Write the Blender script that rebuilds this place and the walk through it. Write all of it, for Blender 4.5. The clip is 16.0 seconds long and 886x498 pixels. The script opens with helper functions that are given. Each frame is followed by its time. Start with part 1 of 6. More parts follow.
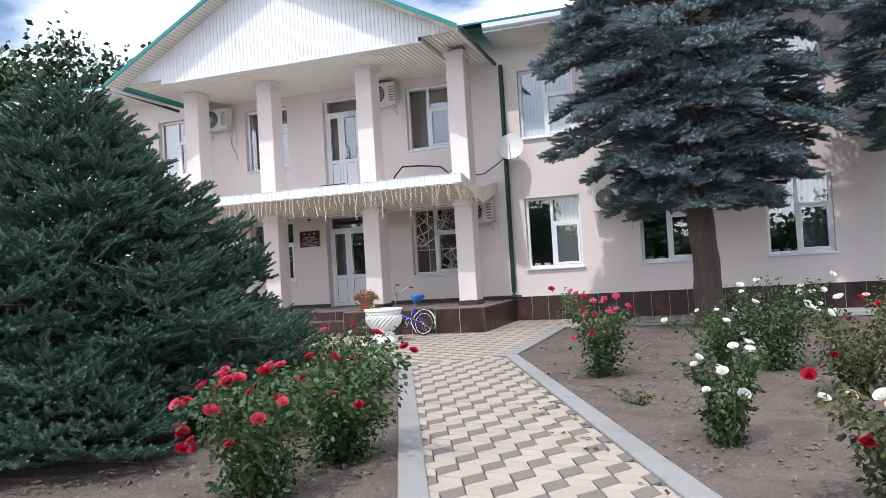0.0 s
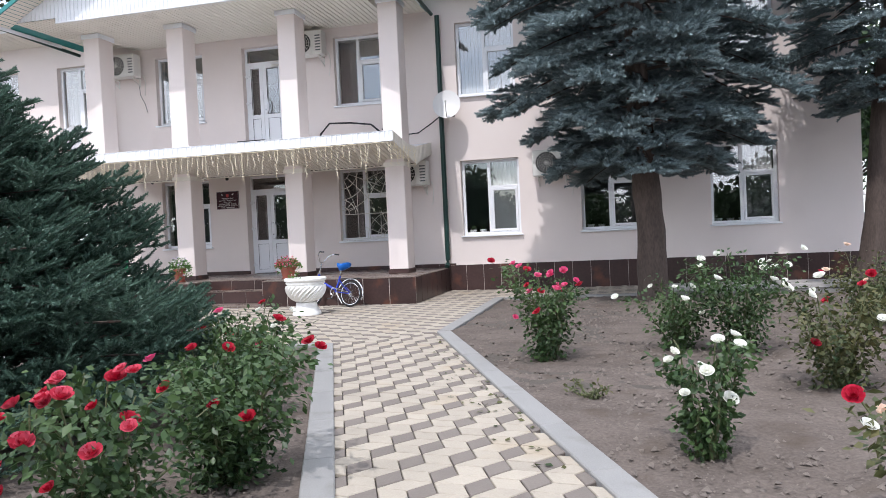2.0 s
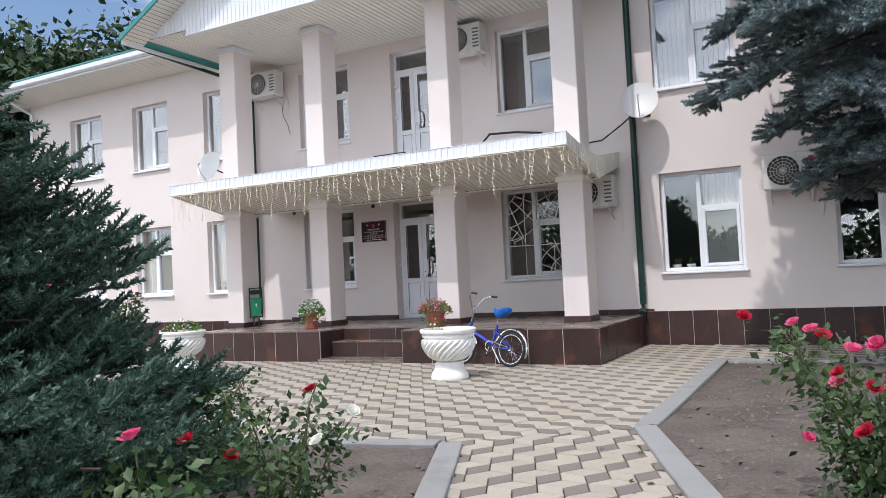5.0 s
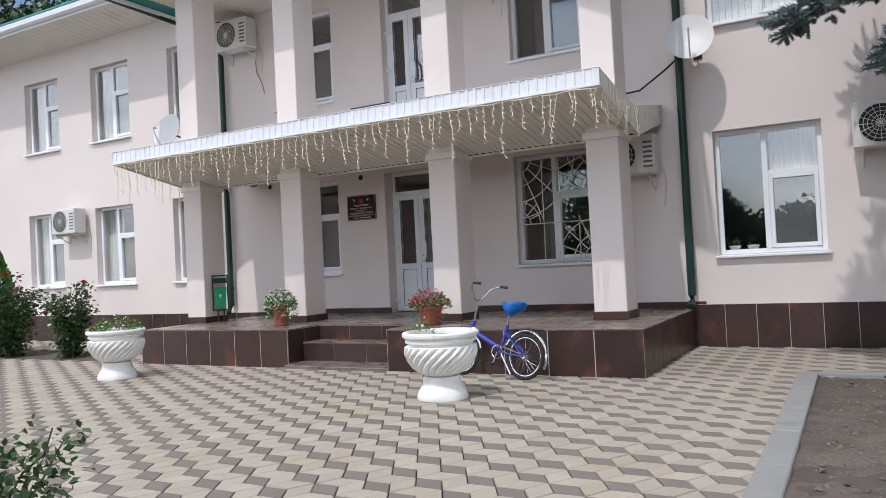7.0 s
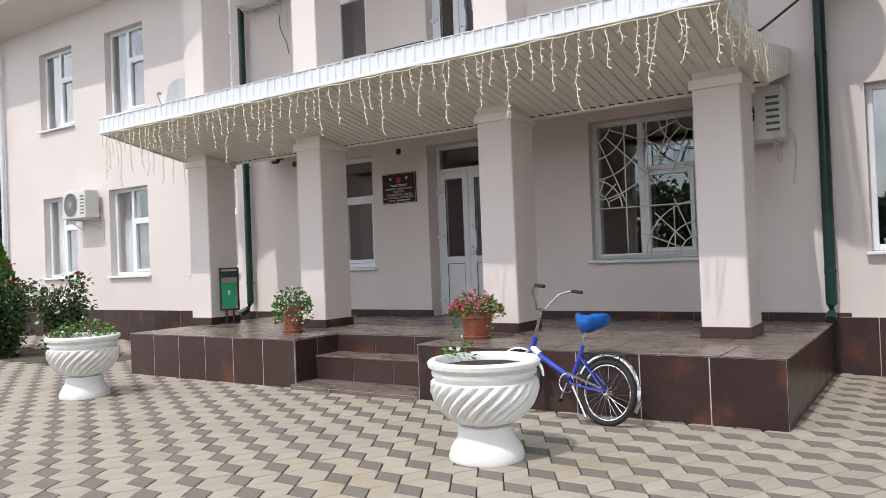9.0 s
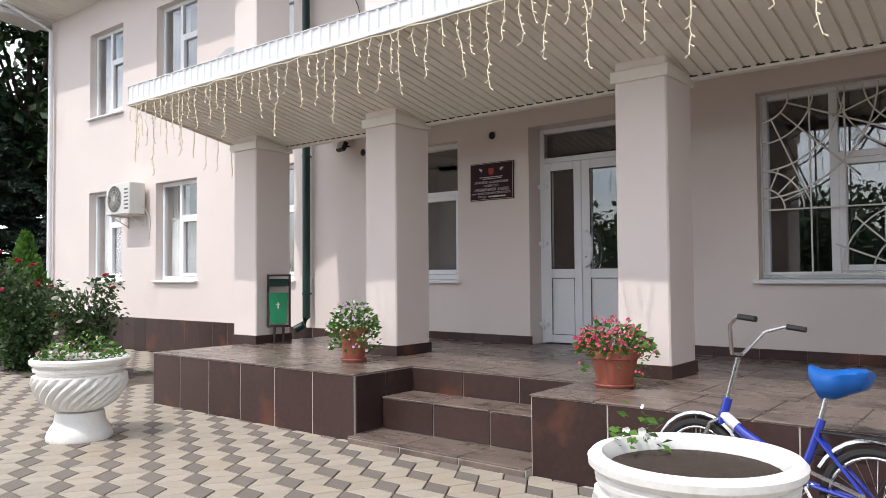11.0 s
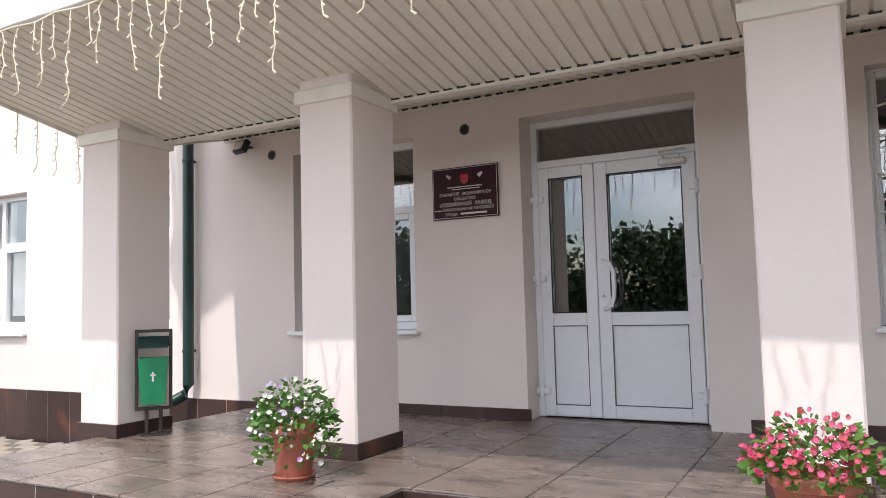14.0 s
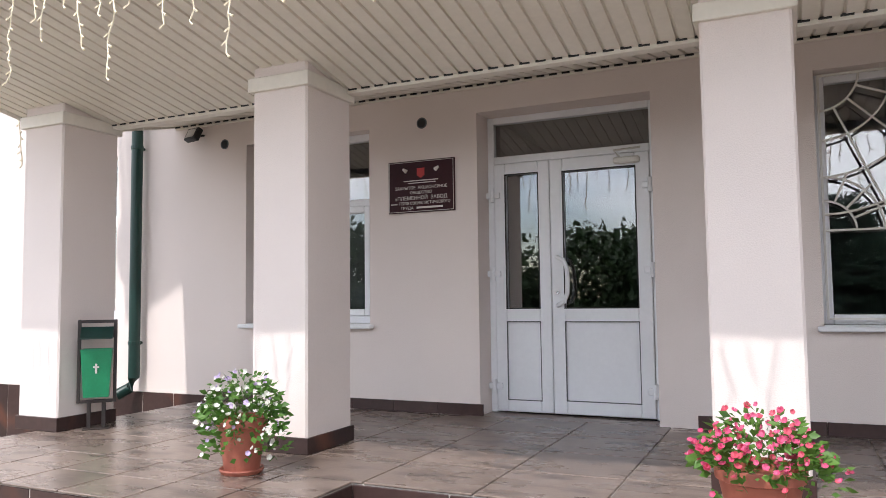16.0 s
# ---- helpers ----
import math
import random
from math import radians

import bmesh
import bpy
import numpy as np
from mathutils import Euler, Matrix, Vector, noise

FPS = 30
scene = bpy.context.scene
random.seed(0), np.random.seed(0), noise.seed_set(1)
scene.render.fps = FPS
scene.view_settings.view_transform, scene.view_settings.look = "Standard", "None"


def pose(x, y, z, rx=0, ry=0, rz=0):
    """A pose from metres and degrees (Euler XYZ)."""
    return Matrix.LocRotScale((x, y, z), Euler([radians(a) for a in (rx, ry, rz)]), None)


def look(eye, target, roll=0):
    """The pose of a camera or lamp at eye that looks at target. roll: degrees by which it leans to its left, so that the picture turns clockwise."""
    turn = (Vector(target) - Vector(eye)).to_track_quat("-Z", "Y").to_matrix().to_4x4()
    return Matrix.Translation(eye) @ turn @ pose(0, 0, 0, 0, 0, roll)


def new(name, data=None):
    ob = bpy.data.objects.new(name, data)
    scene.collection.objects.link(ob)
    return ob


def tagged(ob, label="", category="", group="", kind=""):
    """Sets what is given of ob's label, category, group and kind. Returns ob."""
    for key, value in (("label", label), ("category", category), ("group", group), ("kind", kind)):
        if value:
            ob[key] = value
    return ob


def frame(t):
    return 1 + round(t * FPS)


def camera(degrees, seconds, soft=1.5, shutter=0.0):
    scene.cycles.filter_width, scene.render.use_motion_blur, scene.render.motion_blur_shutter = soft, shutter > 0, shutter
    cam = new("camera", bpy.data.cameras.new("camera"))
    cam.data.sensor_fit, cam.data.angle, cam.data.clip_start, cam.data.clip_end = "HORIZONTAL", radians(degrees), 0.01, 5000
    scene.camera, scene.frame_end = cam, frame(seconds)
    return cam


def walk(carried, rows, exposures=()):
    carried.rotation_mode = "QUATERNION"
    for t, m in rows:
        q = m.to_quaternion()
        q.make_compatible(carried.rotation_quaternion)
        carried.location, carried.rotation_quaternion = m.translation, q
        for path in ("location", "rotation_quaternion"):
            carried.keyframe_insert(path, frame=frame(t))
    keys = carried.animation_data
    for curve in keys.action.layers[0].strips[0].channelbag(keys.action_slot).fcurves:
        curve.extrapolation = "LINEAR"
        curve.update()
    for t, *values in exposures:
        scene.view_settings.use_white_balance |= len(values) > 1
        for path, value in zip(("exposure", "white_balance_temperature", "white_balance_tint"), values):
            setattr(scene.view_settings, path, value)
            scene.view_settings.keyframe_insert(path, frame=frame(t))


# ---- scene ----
cam = camera(61.4, 16.0, soft=0.8)
PATH = [
    (0, (0.426, 0.429, 1.374), (-0.216, 2.322, 1.429), -3.4),
    (0.5, (0.453, 0.446, 1.39), (-0.219, 2.329, 1.422), -3.8),
    (1, (0.421, 0.57, 1.371), (-0.161, 2.483, 1.324), -4.5),
    (1.5, (0.191, 1.04, 1.38), (-0.181, 3.003, 1.289), -1.6),
    (2, (0.134, 1.554, 1.413), (-0.342, 3.496, 1.363), -2.7),
    (2.5, (0.141, 2.089, 1.441), (-0.622, 3.938, 1.46), -3.2),
    (3, (0.041, 2.676, 1.415), (-0.77, 4.502, 1.485), -3.3),
    (3.5, (-0.156, 3.341, 1.493), (-1.036, 5.136, 1.551), -4.4),
    (3.7, (-0.252, 3.574, 1.491), (-1.133, 5.368, 1.558), -3.1),
    (5.8, (-1.19, 6.037, 1.293), (-2.137, 7.797, 1.37), -2.9),
    (6, (-1.287, 6.289, 1.325), (-2.229, 8.053, 1.366), -2.6),
    (6.5, (-1.476, 6.896, 1.37), (-2.529, 8.594, 1.466), -4.4),
    (7, (-1.809, 7.478, 1.338), (-2.778, 9.227, 1.379), -2.9),
    (7.5, (-2.089, 8.012, 1.374), (-3.13, 9.719, 1.427), -3.3),
    (8, (-2.404, 8.531, 1.38), (-3.447, 10.237, 1.416), -3.3),
    (8.5, (-2.661, 9.11, 1.358), (-3.779, 10.767, 1.422), -3.2),
    (9, (-2.882, 9.617, 1.353), (-3.992, 11.28, 1.38), -2.2),
    (9.5, (-3.11, 9.993, 1.408), (-4.339, 11.57, 1.444), -1.8),
    (10, (-3.476, 10.519, 1.34), (-4.761, 12.05, 1.414), -0.8),
    (10.2, (-3.672, 10.668, 1.331), (-4.932, 12.22, 1.375), -0.2),
    (12.3, (-5.582, 11.978, 1.423), (-6.787, 13.569, 1.555), -1.8),
    (12.5, (-5.738, 12.066, 1.457), (-6.925, 13.671, 1.584), -1.9),
    (13, (-6.164, 12.408, 1.449), (-7.342, 14.018, 1.582), -3.0),
    (13.5, (-6.509, 12.638, 1.396), (-7.506, 14.361, 1.584), -1.6),
    (14, (-6.639, 12.763, 1.487), (-7.586, 14.519, 1.633), -1.5),
    (14.5, (-6.68, 12.796, 1.478), (-7.638, 14.545, 1.636), -0.4),
    (15, (-6.678, 12.782, 1.487), (-7.656, 14.517, 1.661), -1.1),
    (15.5, (-6.664, 12.78, 1.495), (-7.602, 14.54, 1.65), -0.9),
    (16, (-6.653, 12.791, 1.468), (-7.493, 14.601, 1.603), -0.7),
]
walk(cam, [(t, look(eye, target, roll)) for t, eye, target, roll in PATH],
     exposures=((0.0, 0.15, 6200, 13), (2.5, 0.25, 6200, 13), (3.5, 0.1, 6200, 13), (6.0, -0.02, 6200, 11), (6.5, -0.15, 6200, 11), (7.5, -0.2, 6250, 11), (9.0, -0.05, 6450, 10), (10.0, -0.1, 6600, 12), (12.5, 0.35, 6500, 12), (13.0, 0.25, 6500, 12), (14.0, 0.42, 6500, 13), (15.5, 0.42, 6550, 13), (16.0, 0.55, 6500, 13)))

# ---- world and light ----
SUN_EL, SUN_DX = radians(57.0), 0.12          # sun in front of the house, slightly from the left
world = bpy.data.worlds.new("sky")
scene.world = world
world.use_nodes = True
wn, wl = world.node_tree.nodes, world.node_tree.links
wbg = wn["Background"]
sky = wn.new("ShaderNodeTexSky")
sky.sky_type, sky.sun_disc, sky.sun_elevation = "NISHITA", False, SUN_EL
sky.sun_rotation = radians(180) + math.atan(SUN_DX)
wtc = wn.new("ShaderNodeTexCoord")
wmap = wn.new("ShaderNodeMapping")
wmap.inputs["Scale"].default_value = (1.0, 1.0, 2.6)
wnoise = wn.new("ShaderNodeTexNoise")
wnoise.inputs["Scale"].default_value, wnoise.inputs["Detail"].default_value = 2.3, 7.0
wramp = wn.new("ShaderNodeValToRGB")
wramp.color_ramp.elements[0].position, wramp.color_ramp.elements[1].position = 0.40, 0.56
wmix = wn.new("ShaderNodeMix")
wmix.data_type = "RGBA"
wmix.inputs["B"].default_value = (13.5, 14.0, 14.8, 1)
wl.new(wtc.outputs["Generated"], wmap.inputs["Vector"])
wl.new(wmap.outputs["Vector"], wnoise.inputs["Vector"])
wl.new(wnoise.outputs["Fac"], wramp.inputs["Fac"])
wl.new(wramp.outputs["Color"], wmix.inputs["Factor"])
wl.new(sky.outputs["Color"], wmix.inputs["A"])
wl.new(wmix.outputs["Result"], wbg.inputs["Color"])
wbg.inputs["Strength"].default_value = 0.15
sun = new("sun", bpy.data.lights.new("sun", "SUN"))
sun.data.energy, sun.data.angle, sun.data.color = 2.45, radians(0.7), (1.0, 0.965, 0.93)
sun_way = Vector((SUN_DX, 1.0, -math.tan(SUN_EL) * math.hypot(SUN_DX, 1.0)))
sun.matrix_world = look(Vector((0, 0, 30)), Vector((0, 0, 30)) + sun_way)

rng = np.random.default_rng(7)
rnd = random.Random(11)


# ---- materials ----
def mat(name, base, rough=0.6, metal=0.0, vary=0.12, scale=6.0, fine=60.0, bump=0.15, spec=0.5, per_object=0.0, per_island=0.0, trans=0.0, ior=1.45, stain=None, stretch=(1, 1, 1), coat=0.0):
    """A procedural surface with variation at a coarse and a fine scale, fine relief and optional stains."""
    m = bpy.data.materials.new(name)
    m.use_nodes = True
    n, l = m.node_tree.nodes, m.node_tree.links
    b = n["Principled BSDF"]
    b.inputs["Metallic"].default_value, b.inputs["IOR"].default_value = metal, ior
    b.inputs["Specular IOR Level"].default_value, b.inputs["Transmission Weight"].default_value = spec, trans
    b.inputs["Coat Weight"].default_value = coat
    tc = n.new("ShaderNodeTexCoord")
    mp = n.new("ShaderNodeMapping")
    mp.inputs["Scale"].default_value = stretch
    geo = n.new("ShaderNodeNewGeometry")
    l.new(geo.outputs["Position"], mp.inputs["Vector"])
    big, small = n.new("ShaderNodeTexNoise"), n.new("ShaderNodeTexNoise")
    for t, s, d in ((big, scale, 5.0), (small, fine, 3.0)):
        t.inputs["Scale"].default_value, t.inputs["Detail"].default_value = s, d
        l.new(mp.outputs["Vector"], t.inputs["Vector"])
    add = n.new("ShaderNodeMath")
    add.operation = "ADD"
    l.new(big.outputs["Fac"], add.inputs[0])
    l.new(small.outputs["Fac"], add.inputs[1])
    last = add
    for amount, source in ((per_object, "obj"), (per_island, "geo")):
        if amount:
            r = n.new("ShaderNodeObjectInfo") if source == "obj" else geo
            mul = n.new("ShaderNodeMath")
            mul.operation = "MULTIPLY_ADD"
            l.new(r.outputs["Random" if source == "obj" else "Random Per Island"], mul.inputs[0])
            mul.inputs[1].default_value = amount
            l.new(last.outputs[0], mul.inputs[2])
            last = mul
    lo, hi = 0.6, 1.4 + per_object + per_island
    rg = n.new("ShaderNodeMapRange")
    rg.inputs["From Min"].default_value, rg.inputs["From Max"].default_value = lo, hi
    rg.inputs["To Min"].default_value, rg.inputs["To Max"].default_value = 1 - vary, 1 + vary
    l.new(last.outputs[0], rg.inputs["Value"])
    mulc = n.new("ShaderNodeMix")
    mulc.data_type, mulc.blend_type = "RGBA", "MULTIPLY"
    mulc.inputs["Factor"].default_value = 1.0
    mulc.inputs["A"].default_value = (*base, 1)
    l.new(rg.outputs["Result"], mulc.inputs["B"])
    out = mulc.outputs["Result"]
    if stain:
        colour, s, start = stain
        sn = n.new("ShaderNodeTexNoise")
        sn.inputs["Scale"].default_value, sn.inputs["Detail"].default_value = s, 6.0
        l.new(mp.outputs["Vector"], sn.inputs["Vector"])
        sr = n.new("ShaderNodeValToRGB")
        sr.color_ramp.elements[0].position, sr.color_ramp.elements[1].position = start, start + 0.16
        l.new(sn.outputs["Fac"], sr.inputs["Fac"])
        sm = n.new("ShaderNodeMix")
        sm.data_type = "RGBA"
        l.new(sr.outputs["Color"], sm.inputs["Factor"])
        l.new(out, sm.inputs["A"])
        sm.inputs["B"].default_value = (*colour, 1)
        out = sm.outputs["Result"]
    l.new(out, b.inputs["Base Color"])
    rr = n.new("ShaderNodeMapRange")
    rr.inputs["To Min"].default_value, rr.inputs["To Max"].default_value = max(0.0, rough - 0.08), min(1.0, rough + 0.08)
    l.new(big.outputs["Fac"], rr.inputs["Value"])
    l.new(rr.outputs["Result"], b.inputs["Roughness"])
    if bump:
        bp = n.new("ShaderNodeBump")
        bp.inputs["Strength"].default_value, bp.inputs["Distance"].default_value = bump, 0.01
        l.new(small.outputs["Fac"], bp.inputs["Height"])
        l.new(bp.outputs["Normal"], b.inputs["Normal"])
    return m


def leaf_mat(name, base, tip, rough=0.5, through_light=0.25):
    """Foliage: colour varies leaf by leaf between two greens, a little light passes through."""
    m = bpy.data.materials.new(name)
    m.use_nodes = True
    n, l = m.node_tree.nodes, m.node_tree.links
    b = n["Principled BSDF"]
    geo = n.new("ShaderNodeNewGeometry")
    nz = n.new("ShaderNodeTexNoise")
    nz.inputs["Scale"].default_value = 1.7
    l.new(geo.outputs["Position"], nz.inputs["Vector"])
    av = n.new("ShaderNodeMath")
    av.operation = "MULTIPLY_ADD"
    l.new(geo.outputs["Random Per Island"], av.inputs[0])
    av.inputs[1].default_value = 0.7
    sh = n.new("ShaderNodeMath")
    sh.operation = "MULTIPLY_ADD"
    l.new(nz.outputs["Fac"], sh.inputs[0])
    sh.inputs[1].default_value, sh.inputs[2].default_value = 1.2, -0.45
    l.new(sh.outputs[0], av.inputs[2])
    mx = n.new("ShaderNodeMix")
    mx.data_type = "RGBA"
    mx.inputs["A"].default_value, mx.inputs["B"].default_value = (*base, 1), (*tip, 1)
    l.new(av.outputs[0], mx.inputs["Factor"])
    l.new(mx.outputs["Result"], b.inputs["Base Color"])
    b.inputs["Roughness"].default_value, b.inputs["Specular IOR Level"].default_value = rough, 0.35
    tr = n.new("ShaderNodeBsdfTranslucent")
    l.new(mx.outputs["Result"], tr.inputs["Color"])
    ms = n.new("ShaderNodeMixShader")
    ms.inputs["Fac"].default_value = through_light
    l.new(b.outputs["BSDF"], ms.inputs[1])
    l.new(tr.outputs["BSDF"], ms.inputs[2])
    l.new(ms.outputs["Shader"], n["Material Output"].inputs["Surface"])
    return m


STUCCO = mat("stucco", (0.735, 0.657, 0.618), 0.85, vary=0.05, scale=0.9, fine=140, bump=0.25, spec=0.2, stain=((0.65, 0.57, 0.53), 0.5, 0.60))
# plaster colour darkened well below real paint: room shade behind the glass
STUCCO_IN_SHADE = mat("inner_plaster_shaded", (0.15, 0.14, 0.13), 0.9, vary=0.06, scale=1.0, fine=30)
UPVC = mat("white_upvc", (0.80, 0.81, 0.83), 0.32, vary=0.03, scale=3, fine=30, bump=0.02)
SIDING = mat("white_metal_siding", (0.74, 0.75, 0.77), 0.45, vary=0.05, scale=1.5, fine=20, bump=0.03, stain=((0.66, 0.65, 0.62), 1.3, 0.60))
SOFFIT = mat("cream_metal_siding", (0.74, 0.70, 0.625), 0.5, vary=0.05, scale=1.5, fine=25, bump=0.03, stain=((0.64, 0.60, 0.53), 1.4, 0.60))
TEAL = mat("teal_painted_metal", (0.02, 0.20, 0.19), 0.4, vary=0.1, scale=2, fine=30, bump=0.03)
GREEN_METAL = mat("dark_green_painted_metal", (0.006, 0.034, 0.027), 0.38, vary=0.15, scale=4, fine=40, bump=0.03)
BIN_GREEN = mat("bright_green_paint", (0.01, 0.22, 0.095), 0.4, vary=0.12, scale=8, fine=60, bump=0.05)
DARK_METAL = mat("dark_brown_metal", (0.03, 0.022, 0.02), 0.5, vary=0.15, scale=10, fine=80, bump=0.1)
TILE_DARK = mat("dark_brown_tile", (0.052, 0.030, 0.027), 0.34, spec=0.4, vary=0.5, scale=2.2, fine=25, bump=0.06, per_object=0.9, stain=((0.155, 0.058, 0.034), 1.7, 0.57))
TILE_FLOOR = mat("brown_stone_floor_tile", (0.185, 0.142, 0.118), 0.28, vary=0.34, scale=2.5, fine=30, bump=0.08, per_object=0.35, stain=((0.095, 0.072, 0.060), 3.4, 0.50), stretch=(1, 2.4, 1))
GROUT = mat("grey_grout", (0.46, 0.42, 0.38), 0.9, vary=0.1, scale=8, fine=90)
PAVE_LIGHT = mat("cream_paving", (0.365, 0.322, 0.262), 0.85, vary=0.19, scale=2.2, fine=90, bump=0.3, per_object=0.55, stain=((0.345, 0.285, 0.205), 1.1, 0.57))
PAVE_LIGHT_J = mat("cream_paving_far", (0.365, 0.322, 0.262), 0.85, vary=0.19, scale=2.2, fine=90, bump=0.3, per_island=0.55, stain=((0.345, 0.285, 0.205), 1.1, 0.57))
PAVE_GREY = mat("grey_brown_paving", (0.175, 0.150, 0.130), 0.88, vary=0.14, scale=3, fine=90, bump=0.3, per_object=0.4)
PAVE_GREY_J = mat("grey_brown_paving_far", (0.175, 0.150, 0.130), 0.88, vary=0.14, scale=3, fine=90, bump=0.3, per_island=0.4)
JOINT = mat("dark_joint_sand", (0.085, 0.072, 0.06), 0.95, vary=0.2, scale=9, fine=120, bump=0.4)
KERB = mat("grey_concrete_kerb", (0.26, 0.255, 0.245), 0.9, vary=0.12, scale=3, fine=110, bump=0.35, per_object=0.3, stain=((0.20, 0.195, 0.18), 2.5, 0.58))
CONCRETE = mat("pale_concrete", (0.38, 0.36, 0.34), 0.9, vary=0.12, scale=2, fine=80, bump=0.3, stain=((0.27, 0.25, 0.23), 1.5, 0.57))
SOIL = mat("dry_grey_brown_soil", (0.128, 0.106, 0.092), 0.97, vary=0.36, scale=1.6, fine=38, bump=1.0, spec=0.1, stain=((0.095, 0.076, 0.062), 2.2, 0.56))
CLOD = mat("soil_clod", (0.165, 0.14, 0.122), 0.97, vary=0.25, scale=5, fine=60, bump=0.6, per_island=0.6, spec=0.1)
ASPHALT = mat("asphalt", (0.13, 0.125, 0.12), 0.9, vary=0.15, scale=0.6, fine=60, bump=0.4)
WHITE_PLASTER = mat("white_painted_concrete", (0.80, 0.79, 0.76), 0.65, vary=0.07, scale=5, fine=70, bump=0.15, stain=((0.62, 0.60, 0.55), 5.0, 0.62))
TERRACOTTA = mat("terracotta_plastic", (0.34, 0.105, 0.068), 0.5, vary=0.1, scale=6, fine=50, bump=0.05)
POT_SOIL = mat("dark_potting_soil", (0.055, 0.038, 0.03), 0.97, vary=0.3, scale=20, fine=120, bump=1.0)
BARK = mat("grey_brown_bark", (0.078, 0.058, 0.048), 0.95, vary=0.4, scale=7, fine=40, bump=1.0, stretch=(1, 1, 0.3))
STEM = mat("rose_stem", (0.09, 0.10, 0.045), 0.7, vary=0.2, scale=9, fine=60)
GLASS = mat("window_glass", (0.92, 0.95, 0.95), 0.0, vary=0.0, bump=0, trans=1.0, ior=2.1)
GLASS.node_tree.nodes["Map Range.001"].inputs["To Max"].default_value = 0.0
NET = mat("grey_insect_screen", (0.11, 0.115, 0.12), 0.55, vary=0.05, scale=3, fine=300, bump=0.1)
BLIND = mat("pale_fabric_blind", (0.62, 0.60, 0.60), 0.8, vary=0.08, scale=2, fine=60, per_object=0.3)
GREY_BLIND = mat("grey_fabric_blind", (0.16, 0.145, 0.145), 0.8, vary=0.1, scale=2, fine=60, per_object=0.4)
PLASTIC_WHITE = mat("cream_white_plastic", (0.68, 0.665, 0.62), 0.45, vary=0.06, scale=4, fine=40, bump=0.03, stain=((0.5, 0.46, 0.4), 3.0, 0.62))
BLACK = mat("black_plastic", (0.016, 0.016, 0.017), 0.5, vary=0.15, scale=9, fine=50, bump=0.05)
RUBBER = mat("black_rubber", (0.022, 0.022, 0.022), 0.8, vary=0.2, scale=20, fine=90, bump=0.2)
CHROME = mat("dull_chrome", (0.62, 0.62, 0.62), 0.25, metal=1.0, vary=0.08, scale=10, fine=80, bump=0.02)
BIKE_BLUE = mat("blue_bicycle_paint", (0.022, 0.045, 0.36), 0.25, vary=0.1, scale=10, fine=60, bump=0.02, coat=0.5)
SEAT_BLUE = mat("bright_blue_plastic_cover", (0.008, 0.115, 0.44), 0.3, vary=0.12, scale=14, fine=50, bump=0.1)
SIGN_RED = mat("dark_maroon_plaque", (0.040, 0.014, 0.018), 0.5, spec=0.2, vary=0.15, scale=5, fine=40, bump=0.02)
SIGN_TEXT = mat("pale_lettering", (0.62, 0.58, 0.55), 0.5, vary=0.04)
RED = mat("red_enamel", (0.45, 0.03, 0.03), 0.4, vary=0.08)
WARM_WIRE = mat("cream_light_string", (0.78, 0.70, 0.52), 0.45, vary=0.1, scale=20, fine=60, bump=0)
DISH = mat("pale_grey_enamel", (0.66, 0.65, 0.635), 0.4, vary=0.05, scale=3, fine=40, bump=0.02)
NEEDLE = leaf_mat("spruce_needles", (0.024, 0.058, 0.042), (0.105, 0.175, 0.125), 0.5, 0.15)
NEEDLE_DARK = leaf_mat("dark_spruce_needles", (0.012, 0.028, 0.020), (0.045, 0.075, 0.055), 0.55, 0.05)
NEEDLE_BLUE = leaf_mat("blue_spruce_needles", (0.07, 0.105, 0.11), (0.27, 0.34, 0.35), 0.55, 0.15)
ROSE_LEAF = leaf_mat("rose_leaves", (0.018, 0.045, 0.016), (0.085, 0.140, 0.048), 0.42)
ROSE_LEAF_DRY = leaf_mat("rose_leaves_turning", (0.025, 0.055, 0.02), (0.135, 0.125, 0.05), 0.5)
TREE_LEAF = leaf_mat("broad_leaves", (0.010, 0.026, 0.010), (0.040, 0.075, 0.022), 0.55, 0.06)
FLOWER_LEAF = leaf_mat("flower_leaves", (0.05, 0.14, 0.02), (0.13, 0.26, 0.05), 0.45)


def petal(name, a, b):
    return leaf_mat(name, a, b, 0.5, 0.3)


P_RED = petal("red_petals", (0.30, 0.004, 0.016), (0.54, 0.02, 0.055))
P_PINKRED = petal("crimson_and_pink_petals", (0.46, 0.008, 0.035), (0.72, 0.15, 0.21))
P_WHITE = petal("white_petals", (0.80, 0.80, 0.70), (0.88, 0.88, 0.84))
P_PINK = petal("pink_petals", (0.60, 0.025, 0.15), (0.76, 0.17, 0.30))
P_PEACH = petal("peach_petals", (0.74, 0.48, 0.36), (0.82, 0.72, 0.58))
P_LILAC = petal("lilac_petals", (0.45, 0.32, 0.58), (0.72, 0.62, 0.8))


